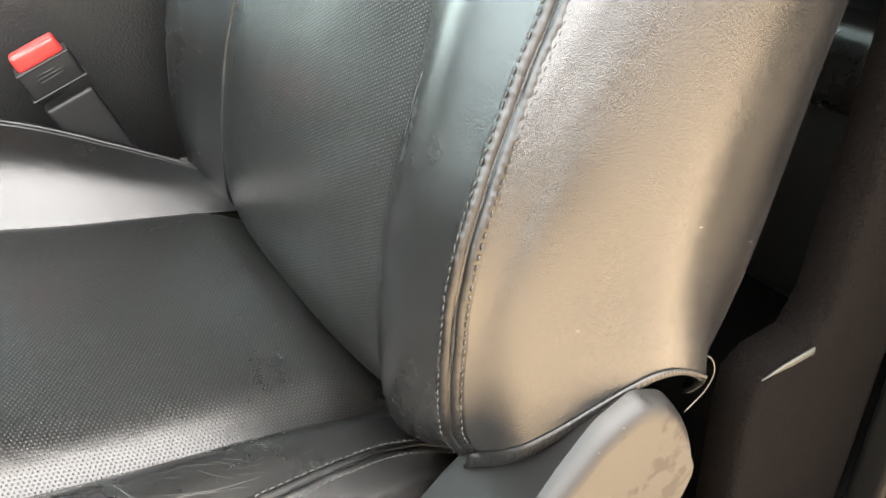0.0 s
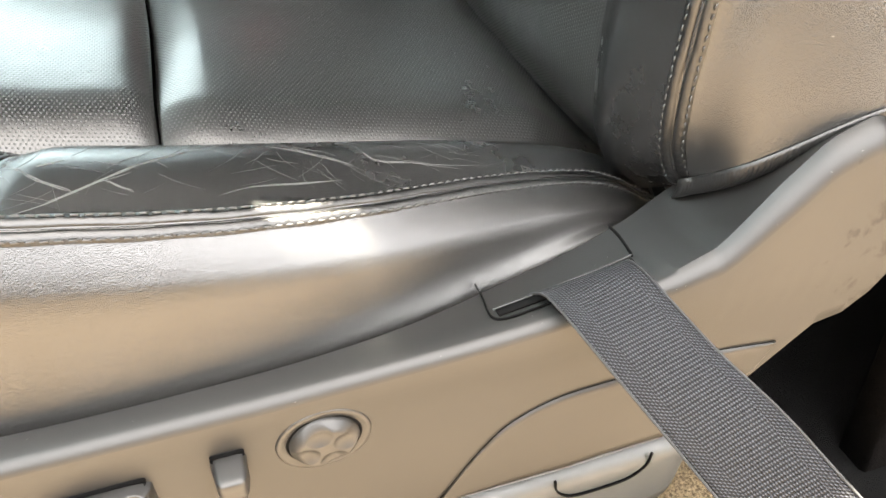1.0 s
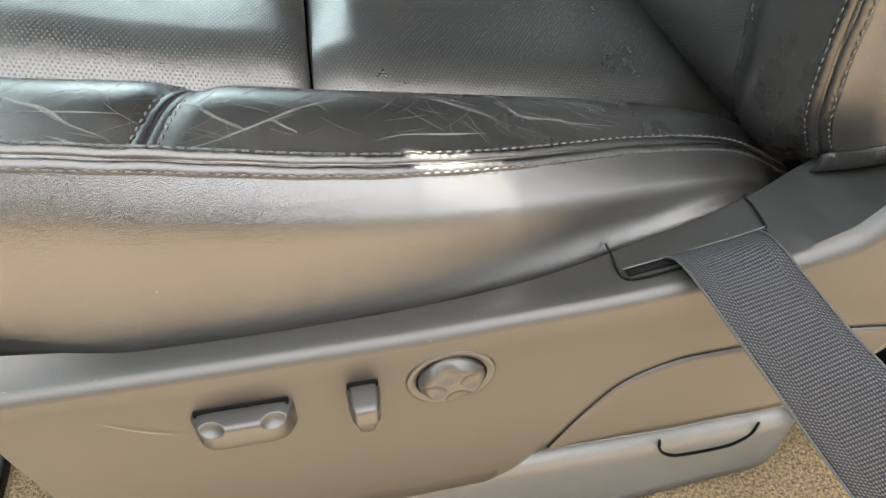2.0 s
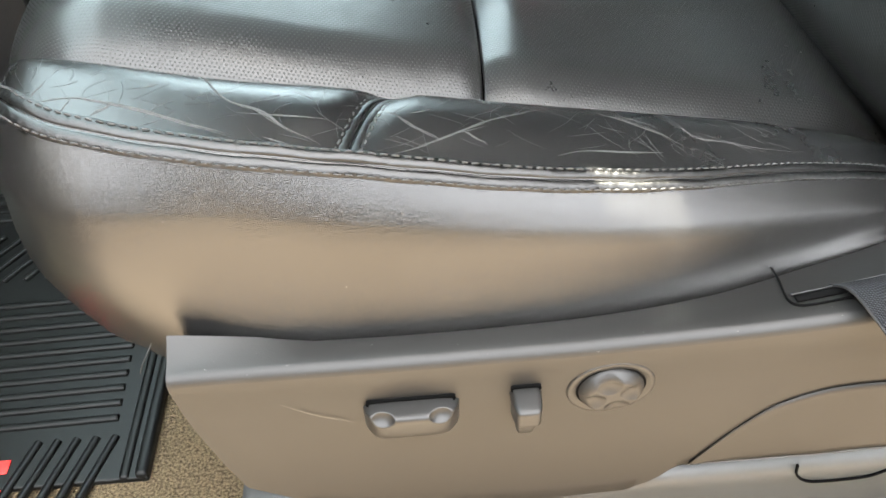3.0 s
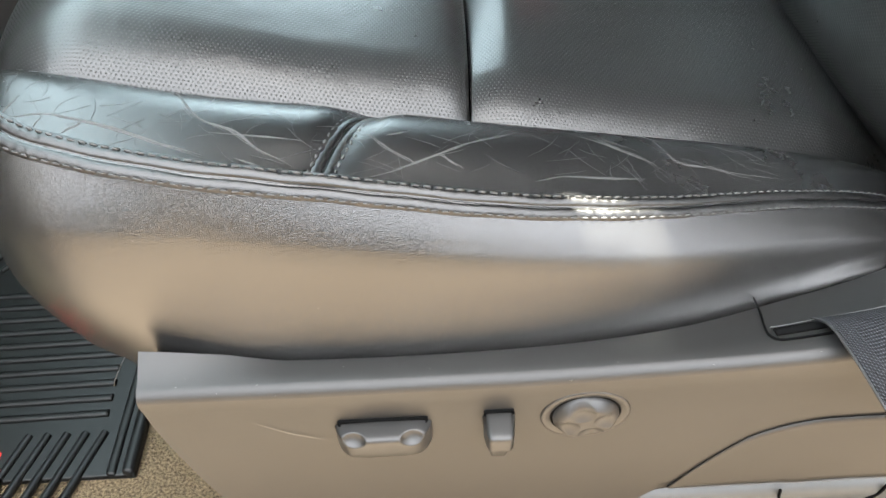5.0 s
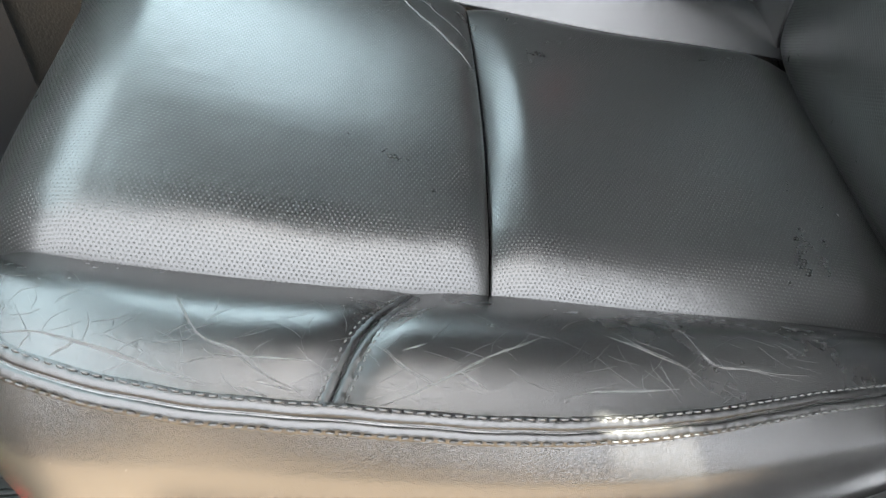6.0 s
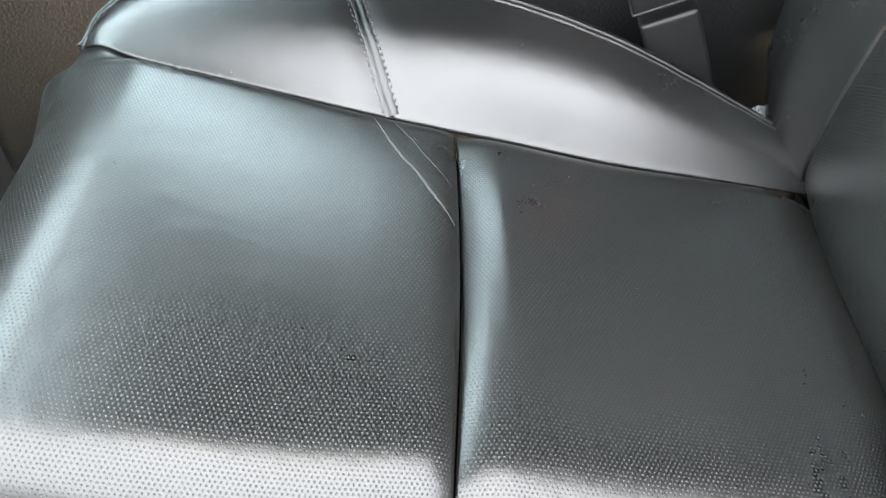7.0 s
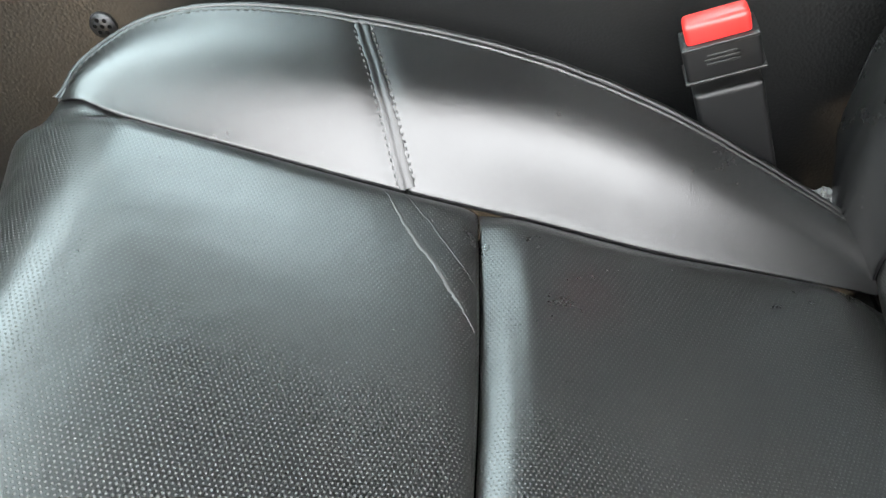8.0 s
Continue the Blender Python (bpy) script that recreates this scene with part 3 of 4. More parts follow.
def parted(grid, seam_x, n_first, n_rest):
    """The grid's lines resampled so that they part at seam_x[j]: [n_first + n_rest - 1, across, 3]."""
    cols = []
    for j in range(grid.shape[1]):
        c = grid[:, j]
        x = c[:, 0]
        s = np.concatenate([[0], np.cumsum(np.linalg.norm(np.diff(c, axis=0), axis=1))])
        mid = np.interp(-seam_x[j], -x, s)
        w = np.concatenate([np.linspace(0, mid, n_first), np.linspace(mid, s[-1], n_rest)[1:]])
        cols.append(np.stack([np.interp(w, s, c[:, k]) for k in range(3)], 1))
    return np.stack(cols, 1)


def up_normals(grid):
    n = normals_of(grid)
    return n if n[len(n) // 2, n.shape[1] // 2, 2] > 0 else -n


def pinched(grid, seam_x, depth, reach):
    """Leather pulled down into a cross seam."""
    n = up_normals(grid)
    m = grid.shape[1]
    out = grid.copy()
    for j in range(m):
        d = np.abs(grid[:, j, 0] - seam_x[j])
        out[:, j] -= n[:, j] * (depth * np.exp(-(d / reach) ** 2) * (0.25 + 0.75 * math.sin(math.pi * (j + 0.5) / m)))[:, None]
    return out


# near bolster: two pieces that meet at the cross seam
NEAR_X = np.linspace(JOIN_X - 0.004, JOIN_X + 0.033, 40)
bol = pinched(parted(sheet_grid([RAIL_SEAM, RAIL_CREST, RAIL_GROOVE], 400, 40), NEAR_X, 130, 90), NEAR_X, 0.0045, 0.011)
bol_n = up_normals(bol)
cut = 129
bolster_rear = part("bolster_rear_panel", grid_mesh(bol[:cut + 1], 0.004, True), M_LEATHER, seat, "creased smooth black leather bolster panel")
bolster_front = part("bolster_front_panel", grid_mesh(bol[cut:], 0.004, True), M_LEATHER, seat, "scuffed smooth black leather bolster panel")

RAIL_SIDE_TOP = RAIL_SEAM + [(.003, .145, .376)]
side = sheet_grid([RAIL_SIDE_TOP, RAIL_SIDE_UP, RAIL_SIDE_TURN, RAIL_SIDE_MID, RAIL_SIDE_LOW, RAIL_SIDE_TUCK], 200, 60)
side_n = normals_of(side)
if side_n[100, 20, 1] > 0:
    side_n = -side_n
side_panel = part("cushion_side_panel", grid_mesh(side, 0.003, False), M_SIDE, seat, "bulging black leather side panel of the cushion")

# far bolster
FAR_X = np.linspace(0.226, 0.188, 36)
farb = pinched(parted(sheet_grid([FAR_GROOVE, FAR_MID, FAR_SEAM], 300, 36), FAR_X, 90, 70), FAR_X, 0.0020, 0.012)
farb_n = up_normals(farb)
fcut = 89
far_rear = part("far_bolster_rear_panel", grid_mesh(farb[:fcut + 1], 0.004, True), M_LEATHER, seat, "smooth black leather bolster panel by the buckle")
part("far_bolster_front_panel", grid_mesh(farb[fcut:], 0.004, True), M_LEATHER, seat, "smooth black leather bolster panel")
part("far_side_panel", grid_mesh(sheet_grid([FAR_SEAM, FAR_LOW, FAR_TUCK], 90, 24), 0.003, True), M_SIDE, seat)

# inserts
def insert_edges(xs):
    return rail_at(RAIL_GROOVE, xs), rail_at(FAR_GROOVE, xs)


def insert_row(x, crown, drop, ws, bow=0.0):
    """A cross line of the insert: it swells steeply from the near groove and runs out flat to the far one."""
    a, b = insert_edges([x])
    a, b = a[0], b[0]
    w = np.clip(ws, 0.0, 1.0)
    swell = (0.82 * (1 - np.clip(1 - w / 0.13, 0, 1) ** 2) + 0.18 * (1 - np.clip(1 - w / 0.42, 0, 1) ** 2)) * (1 - np.clip((w - 0.30) / 0.70, 0, 1) ** 1.5 * 0.55) * (1 - np.clip((w - 0.93) / 0.07, 0, 1) ** 2)
    y = a[1] + (b[1] - a[1]) * ws
    z = a[2] + (b[2] - a[2]) * w + crown * swell - drop * (0.35 + 0.65 * np.sin(math.pi * w)) - 0.3 * np.abs(ws - w) * 1.2
    return np.stack([np.full_like(ws, x) + bow * np.sin(math.pi * w), y, z], 1)


WS = np.linspace(-0.04, 1.04, 78)
CREASE = 0.270


def front_insert():
    rows = []
    for x in np.concatenate([np.linspace(CREASE - 0.0005, CREASE - 0.03, 16), np.linspace(CREASE - 0.034, 0.064, 60)]):
        k = (CREASE - x) / 0.006
        drop = 0.010 * math.exp(-(k ** 1.3))
        dish = 0.004 * math.exp(-((x - 0.19) / 0.06) ** 2)
        rows.append(insert_row(x, 0.024 - dish * 0.5, drop, WS, 0.004))
    last, prev = rows[-1], rows[-2]
    slope = (last[:, 2] - prev[:, 2]) / (prev[:, 0] - last[:, 0] + 1e-9)
    edge = np.clip(WS / 0.28, 0, 1)
    r = 0.044 + 0.020 * edge * (2 - edge)
    flat = 1 - 0.65 * np.clip((WS - 0.78) / 0.22, 0, 1)
    for ang in np.linspace(0.06, 1.75, 30):
        rows.append(np.stack([last[:, 0] - 1.22 * r * math.sin(ang), last[:, 1] + 0.0 * r, last[:, 2] - r * flat * (1 - math.cos(ang)) + slope * r * math.sin(ang) * math.exp(-2 * ang)], 1))
    # the far edge stays in the groove
    fg = np.array(FAR_GROOVE)[::-1]
    hold = np.clip((WS - 0.80) / 0.18, 0, 1)
    for row in rows[-30:]:
        gz = np.interp(row[:, 0], fg[:, 0], fg[:, 2]) - 2.2 * np.maximum(0.0, 0.012 - row[:, 0]) - 0.002
        row[:, 2] += (np.maximum(gz, row[:, 2]) - row[:, 2]) * hold
    end = rows[-1]
    for d in np.linspace(0.02, 0.12, 8):
        rows.append(np.stack([end[:, 0] + 0.2 * d, end[:, 1], end[:, 2] - d], 1))
    return np.array(rows)


def rear_insert():
    rows = []
    for x in np.concatenate([np.linspace(CREASE + 0.0005, CREASE + 0.03, 18), np.linspace(CREASE + 0.034, 0.60, 60)]):
        k = max(0.0, 1 - (x - CREASE) / 0.030)
        drop = 0.012 * k ** 2 - 0.002 * (1 - k) * math.exp(-((x - CREASE - 0.03) / 0.05) ** 2)
        rows.append(insert_row(min(x, 0.554), 0.019, drop, WS, 0.004))
        rows[-1][:, 0] += max(0.0, x - 0.554)
        rows[-1][:, 2] -= max(0.0, x - 0.495) ** 1.5 * 1.6
    return np.array(rows)


g_front = front_insert()
g_rear = rear_insert()
insert_front = part("front_insert", grid_mesh(g_front, 0.003, True), M_PERF, seat, "perforated black leather front insert with a worn sheen")
insert_back = part("rear_insert", grid_mesh(g_rear, 0.003, False), M_PERF, seat, "perforated black leather rear insert")
# near-black sheet below the inserts, put in as the shade of their gaps
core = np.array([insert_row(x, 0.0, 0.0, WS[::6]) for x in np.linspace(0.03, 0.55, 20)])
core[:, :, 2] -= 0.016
part("gap_shade_sheet", grid_mesh(core, 0.02, False), M_GAP, seat)
insert_front_n = normals_of(g_front)
if insert_front_n[40, 30, 2] < 0:
    insert_front_n = -insert_front_n

# seams: felled strips with a groove, and rows of thread on both sides
seam_line = spline(RAIL_SEAM, 260)
seam_n = np.array([(side_n[i * 199 // 259, 3] + bol_n[i * 218 // 259, 3]) / 2 for i in range(260)])
seam_n /= np.linalg.norm(seam_n, axis=1, keepdims=True)
wide = np.linspace(0.0044, 0.0064, 260) * np.interp(np.arange(260), [0, 228, 259], [1, 1, .22])
seam = part("bolster_seam", felled_seam(seam_line, seam_n, wide), M_SEAM, seat, "felled leather seam with a groove")
thread_mesh = None
for k in (-1.0, 1.0):
    thread_mesh = single_stitches(seam_line, seam_n, k * wide, seam, thread_mesh, 7 + k)

cross_line, cross_n = bol[cut, 1:39], bol_n[cut, 1:39]
cross = part("cross_seam", felled_seam(spline(cross_line[::4], 60), spline(cross_n[::4], 60), .0056, .0048, 1.2, 2), M_SEAM, seat, "felled leather cross seam")
for k in (-0.0056, 0.0056):
    st = part("stitching", stitch_rows(spline(cross_line[::4], 60), spline(cross_n[::4], 60), k, 0.0006, 0.0048, 0.0034), M_THREAD, cross, "grey thread stitches")
    tagged(st, kind="stuff")

far_line = spline(FAR_SEAM, 220)
far_n = np.array([farb_n[i * 158 // 219, 33] for i in range(220)])
far_pipe = part("far_bolster_seam", felled_seam(far_line, far_n, .0036, .0052, .8, 3), M_SEAM, seat, "leather seam along the far edge")
st = part("stitching", stitch_rows(far_line, far_n, -0.0038), M_DULLTHREAD, far_pipe, "grey thread stitches")
tagged(st, kind="stuff")
fx, fxn = farb[fcut, 1:35], farb_n[fcut, 1:35]
far_cross = part("far_cross_seam", felled_seam(spline(fx[::3], 60), spline(fxn[::3], 60), .0056, .0048, .7, 4, .0001), M_SEAM, seat, "felled leather cross seam")
for k in (-0.0056, 0.0056):
    st = part("stitching", stitch_rows(spline(fx[::3], 60), spline(fxn[::3], 60), k, 0.0002, 0.0048, 0.0034), M_THREAD, far_cross, "grey thread stitches")
    tagged(st, kind="stuff")

# backrest rails, bottom to top
BACK_SEAM = [(.552, .060, .315), (.534, .039, .334), (.519, .0325, .366), (.518, .031, .414), (.525, .030, .469), (.554, .034, .538), (.590, .035, .613), (.626, .037, .709), (.68, .04, .85)]
BACK_CREST = [(.548, .095, .292), (.517, .085, .325), (.508, .083, .366), (.508, .082, .414), (.518, .082, .469), (.545, .086, .538), (.575, .087, .613), (.607, .09, .709), (.655, .095, .85)]
BACK_GROOVE = [(.548, .122, .285), (.530, .128, .320), (.529, .133, .366), (.534, .136, .414), (.547, .135, .469), (.571, .139, .538), (.593, .142, .613), (.622, .146, .709), (.67, .15, .85)]


def lean(z):
    return float(np.interp(z, [.332, .366, .414, .469, .538, .613, .709, .85], [.0, .0, 0, .007, .036, .072, .108, .16]))


def back_rail(x, y, z0, grow=1.0, flare=0.0):
    return [(x + lean(z) * grow, y - flare * math.exp(-(z - z0) / 0.07), z) for z in np.linspace(z0, 0.85, 9)]


def back_rear_rail(y):
    zs = np.linspace(0.338, 0.85, 9)
    return [(float(np.interp(z, [.338, .373, .416, .474, .518, .556, .85], [.691, .706, .719, .732, .741, .751, .845])), y, z) for z in zs]


back_bol = sheet_grid([BACK_SEAM, BACK_CREST, BACK_GROOVE], 150, 30)
part("backrest_bolster", grid_mesh(back_bol, 0.004, False), M_LEATHER, seat, "smooth black leather backrest bolster")
back_side = sheet_grid([BACK_SEAM[1:2] + [tuple(p) for p in spline(BACK_SEAM[1:], 9)[1:]],
                        back_rail(.548, .012, .362, 1.0, .009), back_rail(.608, .001, .395, .97, .019), back_rail(.655, .003, .369, .95, .016), [(x - .022, y, z) for x, y, z in back_rear_rail(.009)], back_rear_rail(.026), back_rear_rail(.10)], 130, 72)
backrest_side = part("backrest_side_panel", grid_mesh(back_side, 0.003, True), M_SIDE, seat, "rounded black leather side of the backrest")


def mirrored(grid):
    g = grid.copy()
    g[:, :, 1] = 2 * MID - g[:, :, 1]
    return g


part("far_backrest_bolster", grid_mesh(mirrored(back_bol), 0.004, True), M_LEATHER, seat, "smooth black leather backrest bolster")
part("far_backrest_side_panel", grid_mesh(mirrored(back_side), 0.003, False), M_SIDE, seat)
gl = spline(BACK_GROOVE, 110)
rows = []
for p in gl:
    y = p[1] + (2 * (MID - p[1])) * WS
    rows.append(np.stack([p[0] - 0.010 * (1 - np.abs(2 * WS - 1) ** 3) + 0.011 * max(0.0, (.365 - p[2]) / .08) ** 2, y, np.full_like(y, p[2])], 1))
part("backrest_insert", grid_mesh(np.array(rows), 0.004, False), M_PERF, seat, "perforated black leather backrest insert")
part("backrest_rear_shell", grid_mesh(sheet_grid([back_rear_rail(.10), [(x + .03, MID, z) for x, y, z in back_rear_rail(0)], back_rear_rail(2 * MID - .10)], 30, 20), 0.004, True), M_DARK, seat)

bl = spline(BACK_SEAM[1:], 200)
bn = np.tile((-0.72, -0.69, 0.05), (200, 1))
bseam = part("backrest_seam", felled_seam(bl, bn, .0060, .0052, 1.3, 5), M_SEAM, seat, "felled leather seam with a groove")
for k in (-0.0060, 0.0060):
    st = part("stitching", stitch_rows(bl, bn, k, 0.0002), M_DULLTHREAD, bseam, "grey thread stitches")
    tagged(st, kind="stuff")
# gathered lower hem of the backrest side: a pleated band that tapers out towards the rear
hem = spline([(.560, .092, .300), (.556, .075, .309), (.553, .059, .317)] + [tuple(p) for p in back_side[1, :40:3]], 520)
band = []
for i, p in enumerate(hem):
    f = i / 519
    tall = .0135 * min(1.0, (f + .02) / .12) * max(0.0, 1 - max(0.0, f - .45) / .50) + .0010
    fold = .00028 * math.sin(i * 1.05 + .7 * math.sin(i * .31)) * min(1.0, tall / .004)
    band.append([p + np.array((.0012 * g, -.0006 - fold * math.sin(math.pi * min(1, g * 1.2)) - .0009 * math.sin(math.pi * g) + .005 * g * g, -tall * g)) for g in np.linspace(-.05, 1, 7)])
part("backrest_hem", grid_mesh(np.array(band), 0.0008, False), M_HEM, seat, "fine gathered pleats of the hem")

# ---- side trim of the seat base ----
LIFT = 0.005


def rise(x, a, b):
    s = min(1.0, max(0.0, (x - a) / (b - a)))
    return s * s * (3 - 2 * s)


def face_y(x):
    """How far out the trim's upper edge stands: a little further at the hinge cover."""
    return -0.0235 - 0.0055 * rise(x, 0.44, 0.56)


def face_point(x, z, out=0.0):
    """A point of the trim's face, which draws in below its shoulder; out: how far it stands off."""
    z = z + LIFT
    far = rise(x, 0.44, 0.56)
    h = max(0.0, 0.302 + 0.006 * far - z)
    d = (1 - 0.6 * far) * (0.006 * (1 - math.exp(-h / 0.03)) + 0.06 * h)
    slope = (1 - 0.6 * far) * (0.20 * math.exp(-h / 0.03) + 0.06) if h > 0 else 0.0
    n = math.hypot(1.0, slope)
    return (x, face_y(x) + d - out / n, z - out * slope / n)


TOP_X = [.1000, .1162, .2021, .2975, .3929, .4310, .4644, .4930, .5236, .5455, .5694, .5932, .6142, .6285, .6361, .6390]
TOP_Z = [.3050, .3053, .3042, .3042, .3076, .3105, .3142, .3190, .3330, .3570, .3809, .3904, .3809, .3620, .3440, .3290]
LOW_X = [.1000, .1025, .1090, .1166, .1517, .2003, .2980, .3421, .3589, .3710, .5183, .5538, .5922, .6097, .6235, .6328, .6390]
LOW_Z = [.2700, .2470, .2140, .1860, .1614, .1468, .1413, .1433, .1532, .1682, .1896, .2215, .2603, .2638, .2765, .2940, .3110]
INNER = [(0.1000, 0.0040, 0.3190), (0.1350, 0.0030, 0.3150), (0.1944, 0.001, 0.3105), (0.2832, 0.0005, 0.3070), (0.3623, 0.0090, 0.3075), (0.431, 0.0215, 0.3088), (0.4978, 0.043, 0.309), (0.5331, 0.0541, 0.316), (0.5598, 0.0427, 0.346), (0.5884, 0.0331, 0.364), (0.6171, 0.0312, 0.355), (0.6409, 0.035, 0.318)]
xs = np.concatenate([np.linspace(.1000, .127, 24), np.linspace(.131, .517, 100), np.linspace(.520, .6390, 90)])
top = np.interp(xs, TOP_X, TOP_Z) + LIFT
for _ in range(14):
    top[1:-1] = (top[:-2] + 2 * top[1:-1] + top[2:]) / 4
low = np.interp(xs, LOW_X, LOW_Z)
inn = rail_at(INNER, xs)
# the inner lip stays a little clear of the cushion, which leaves a dark gap
lip = np.minimum(rail_at(RAIL_SIDE_LOW, xs)[:, 1], np.where(xs < .2, .0000, 1)) - 0.0014
keep = np.clip((xs - 0.44) / 0.06, 0, 1)
inn[:, 1] = np.minimum(inn[:, 1], lip) * (1 - keep) + inn[:, 1] * keep
rows = []
for i, x in enumerate(xs):
    yi, zt, zl = inn[i, 1], top[i], low[i]
    zi = inn[i, 2] + 0.0018
    zi = min(zi, zt - 0.0002 + 0.010 * min(1.0, max(0.0, (.17 - x) / .07))) if x < .44 else zi
    h = max(zt - LIFT - zl, 0.002)
    r = min(0.0065 + 0.0075 * min(1.0, max(0.0, (x - .48) / .07)), h * 0.45)
    steep = min(1.0, max(0.0, (zt - zi) / 0.03))
    sec = [(yi + .012, zi - .030), (yi + .001, zi - .010), (yi, zi - .0025), (yi - .0016, zi - .0003), (yi * 0.66 + (face_y(x) + r) * 0.34, zi + (zt - zi) * (0.34 - 0.22 * steep))]
    sec += [(yi * 0.25 + (face_y(x) + r) * 0.75, zi + (zt - zi) * (0.8 - 0.35 * steep))]
    for a in np.linspace(0.15, 1.45, 6):
        sec.append((face_y(x) + r - r * math.sin(a), zt - r + r * math.cos(a)))
    for f in np.linspace(0.0, 1.0, 12):
        z = zt - LIFT - r + (zl + 0.004 - zt + LIFT + r) * f
        sec.append(face_point(x, z)[1:])
    foot = face_point(x, zl)
    sec += [(foot[1] + .002, foot[2] + .0008), (foot[1] + .006, foot[2]), (foot[1] + .03, foot[2] + .004)]
    rows.append([(x, y, z) for y, z in sec])
# the rear end turns in behind the hinge cover
for turn, back in ((.004, -.0002), (.012, -.0010), (.026, -.006)):
    rows.append([(x + back, y + turn, z) for x, y, z in rows[len(xs) - 1]])
trim_grid = np.array(rows)
side_trim = part("side_trim", grid_mesh(trim_grid, 0.0025, True), M_TRIM, seat, "grey plastic side trim with seat switches")
flat_shade(side_trim)


def on_face(a, b, c):
    return face_point(a, b, 0.0004 + c)


COVER_TOP = [(.3780, .1754), (.3893, .1957), (.4017, .2153), (.4169, .2332), (.4410, .2450), (.4757, .2514), (.5269, .2614), (.5694, .2582)]
COVER_LOW = [(.3780, .1750), (.4554, .1745), (.5192, .1925), (.5609, .2385), (.5694, .2578)]


def cover_flap():
    """The lower flap, a thin curved plate that lies on the face."""
    up = spline([(a, b, 0) for a, b in COVER_TOP], 200)
    grid = []
    for x in np.linspace(.3781, .5693, 60):
        zt, zl = np.interp(x, up[:, 0], up[:, 1]), np.interp(x, [a for a, b in COVER_LOW], [b for a, b in COVER_LOW])
        grid.append([on_face(x, zt + (zl - zt) * f, .0010 * min(1.0, 12 * min(f, 1 - f) + .3)) for f in np.linspace(0, 1, 14)])
    return part("lower_cover", grid_mesh(np.array(grid), .0012, True), M_TRIM, side_trim, "grey plastic lower cover flap")


cover = cover_flap()


def groove_line(points, material, parent, name="groove_line", r=0.0006):
    line = np.array([on_face(a, b, 0.0004) for a, b in points])
    return part(name, sweep(line, np.tile([0, -1.0, 0], (len(line), 1)), [(-r, -r), (r, -r), (r, r * .6), (-r, r * .6)]), material, parent)


groove_line([tuple(q[:2]) for q in spline([(a - .0006, b + .0006, 0) for a, b in COVER_TOP], 60)], M_GAP, cover, "gap_line", .00022)
groove_line([(a, b - .0004) for a, b in COVER_LOW], M_WORN, cover, "edge_line", .0003)

# lumbar dial: ring, bezel and a four-lobed button
DIAL = Vector(face_point(.3190, .2655, 0.0004))


def dial():
    bm = bmesh.new()
    rings = [(.0238, -.0004), (.0234, .0007), (.0226, .0012), (.0208, .0013), (.0200, .0006), (.0193, .0006), (.0187, .0003), (.0184, -.001), (.0183, -.006)]
    seg = 96
    vs = [[bm.verts.new((r * math.cos(a), r * math.sin(a), h)) for a in np.linspace(0, 2 * math.pi, seg + 1)[:-1]] for r, h in rings]
    for a, b in zip(vs, vs[1:]):
        for i in range(seg):
            bm.faces.new((a[i], a[(i + 1) % seg], b[(i + 1) % seg], b[i]))
    m = Matrix.Translation(DIAL) @ Matrix.Rotation(radians(96.5), 4, "X") @ Matrix.Diagonal((.98, .98, .98, 1))
    bmesh.ops.transform(bm, matrix=m, verts=bm.verts)
    ring = part("dial_ring", bm, M_KNOB, seat, "grey plastic lumbar dial with four dished lobes")
    bm = bmesh.new()
    nr, prev = 44, None
    for k in range(nr + 1):
        r = .0174 * k / nr
        row = []
        for i in range(seg):
            a = 2 * math.pi * i / seg
            x, y = r * math.cos(a), r * math.sin(a)
            edge = k / nr
            h = .0068 - .0050 * max(0.0, (edge - .74) / .26) ** 1.6
            # four finger dishes leave a raised cross between them
            for q in range(4):
                ca, sa = .0108 * math.cos(q * math.pi / 2 + .30), .0108 * math.sin(q * math.pi / 2 + .30)
                d2 = ((x - ca) ** 2 + (y - sa) ** 2) / .0071 ** 2
                h -= .0026 * max(0.0, 1 - d2)
            row.append(bm.verts.new((r * math.cos(a), r * math.sin(a), h)))
            if k == 0:
                break
        if prev is not None:
            if len(prev) == 1:
                for i in range(seg):
                    bm.faces.new((prev[0], row[i], row[(i + 1) % seg]))
            else:
                for i in range(seg):
                    bm.faces.new((prev[i], row[i], row[(i + 1) % seg], prev[(i + 1) % seg]))
        prev = row
    skirt = [bm.verts.new((.0175 * math.cos(2 * math.pi * i / seg), .0175 * math.sin(2 * math.pi * i / seg), -.006)) for i in range(seg)]
    for i in range(seg):
        bm.faces.new((prev[i], skirt[i], skirt[(i + 1) % seg], prev[(i + 1) % seg]))
    bmesh.ops.transform(bm, matrix=m, verts=bm.verts)
    bmesh.ops.recalc_face_normals(bm, faces=bm.faces)
    part("dial_button", bm, M_KNOB, ring)
    bm = bmesh.new()
    bmesh.ops.create_circle(bm, cap_ends=True, radius=.0186, segments=48, matrix=Matrix.Translation(DIAL + Vector((0, -.0003, 0))) @ Matrix.Rotation(radians(96.5), 4, "X"))
    part("dial_gap", bm, M_GAP, ring)


dial()


BLOCK = [(.50, 0), (.50, .40), (.50, .78), (.46, .94), (.36, 1.0), (.10, .99), (-.15, .95), (-.36, .86), (-.47, .70), (-.50, .45), (-.50, .2), (-.50, 0)]
def lever_waist(z):
    """The lever's width: a full cap, then a paddle that narrows to a rounded end."""
    return 1.0 - .17 * rise(-z, -.14, -.02) - .20 * rise(-z, 0.0, .44) - .14 * rise(-z, .40, .50)


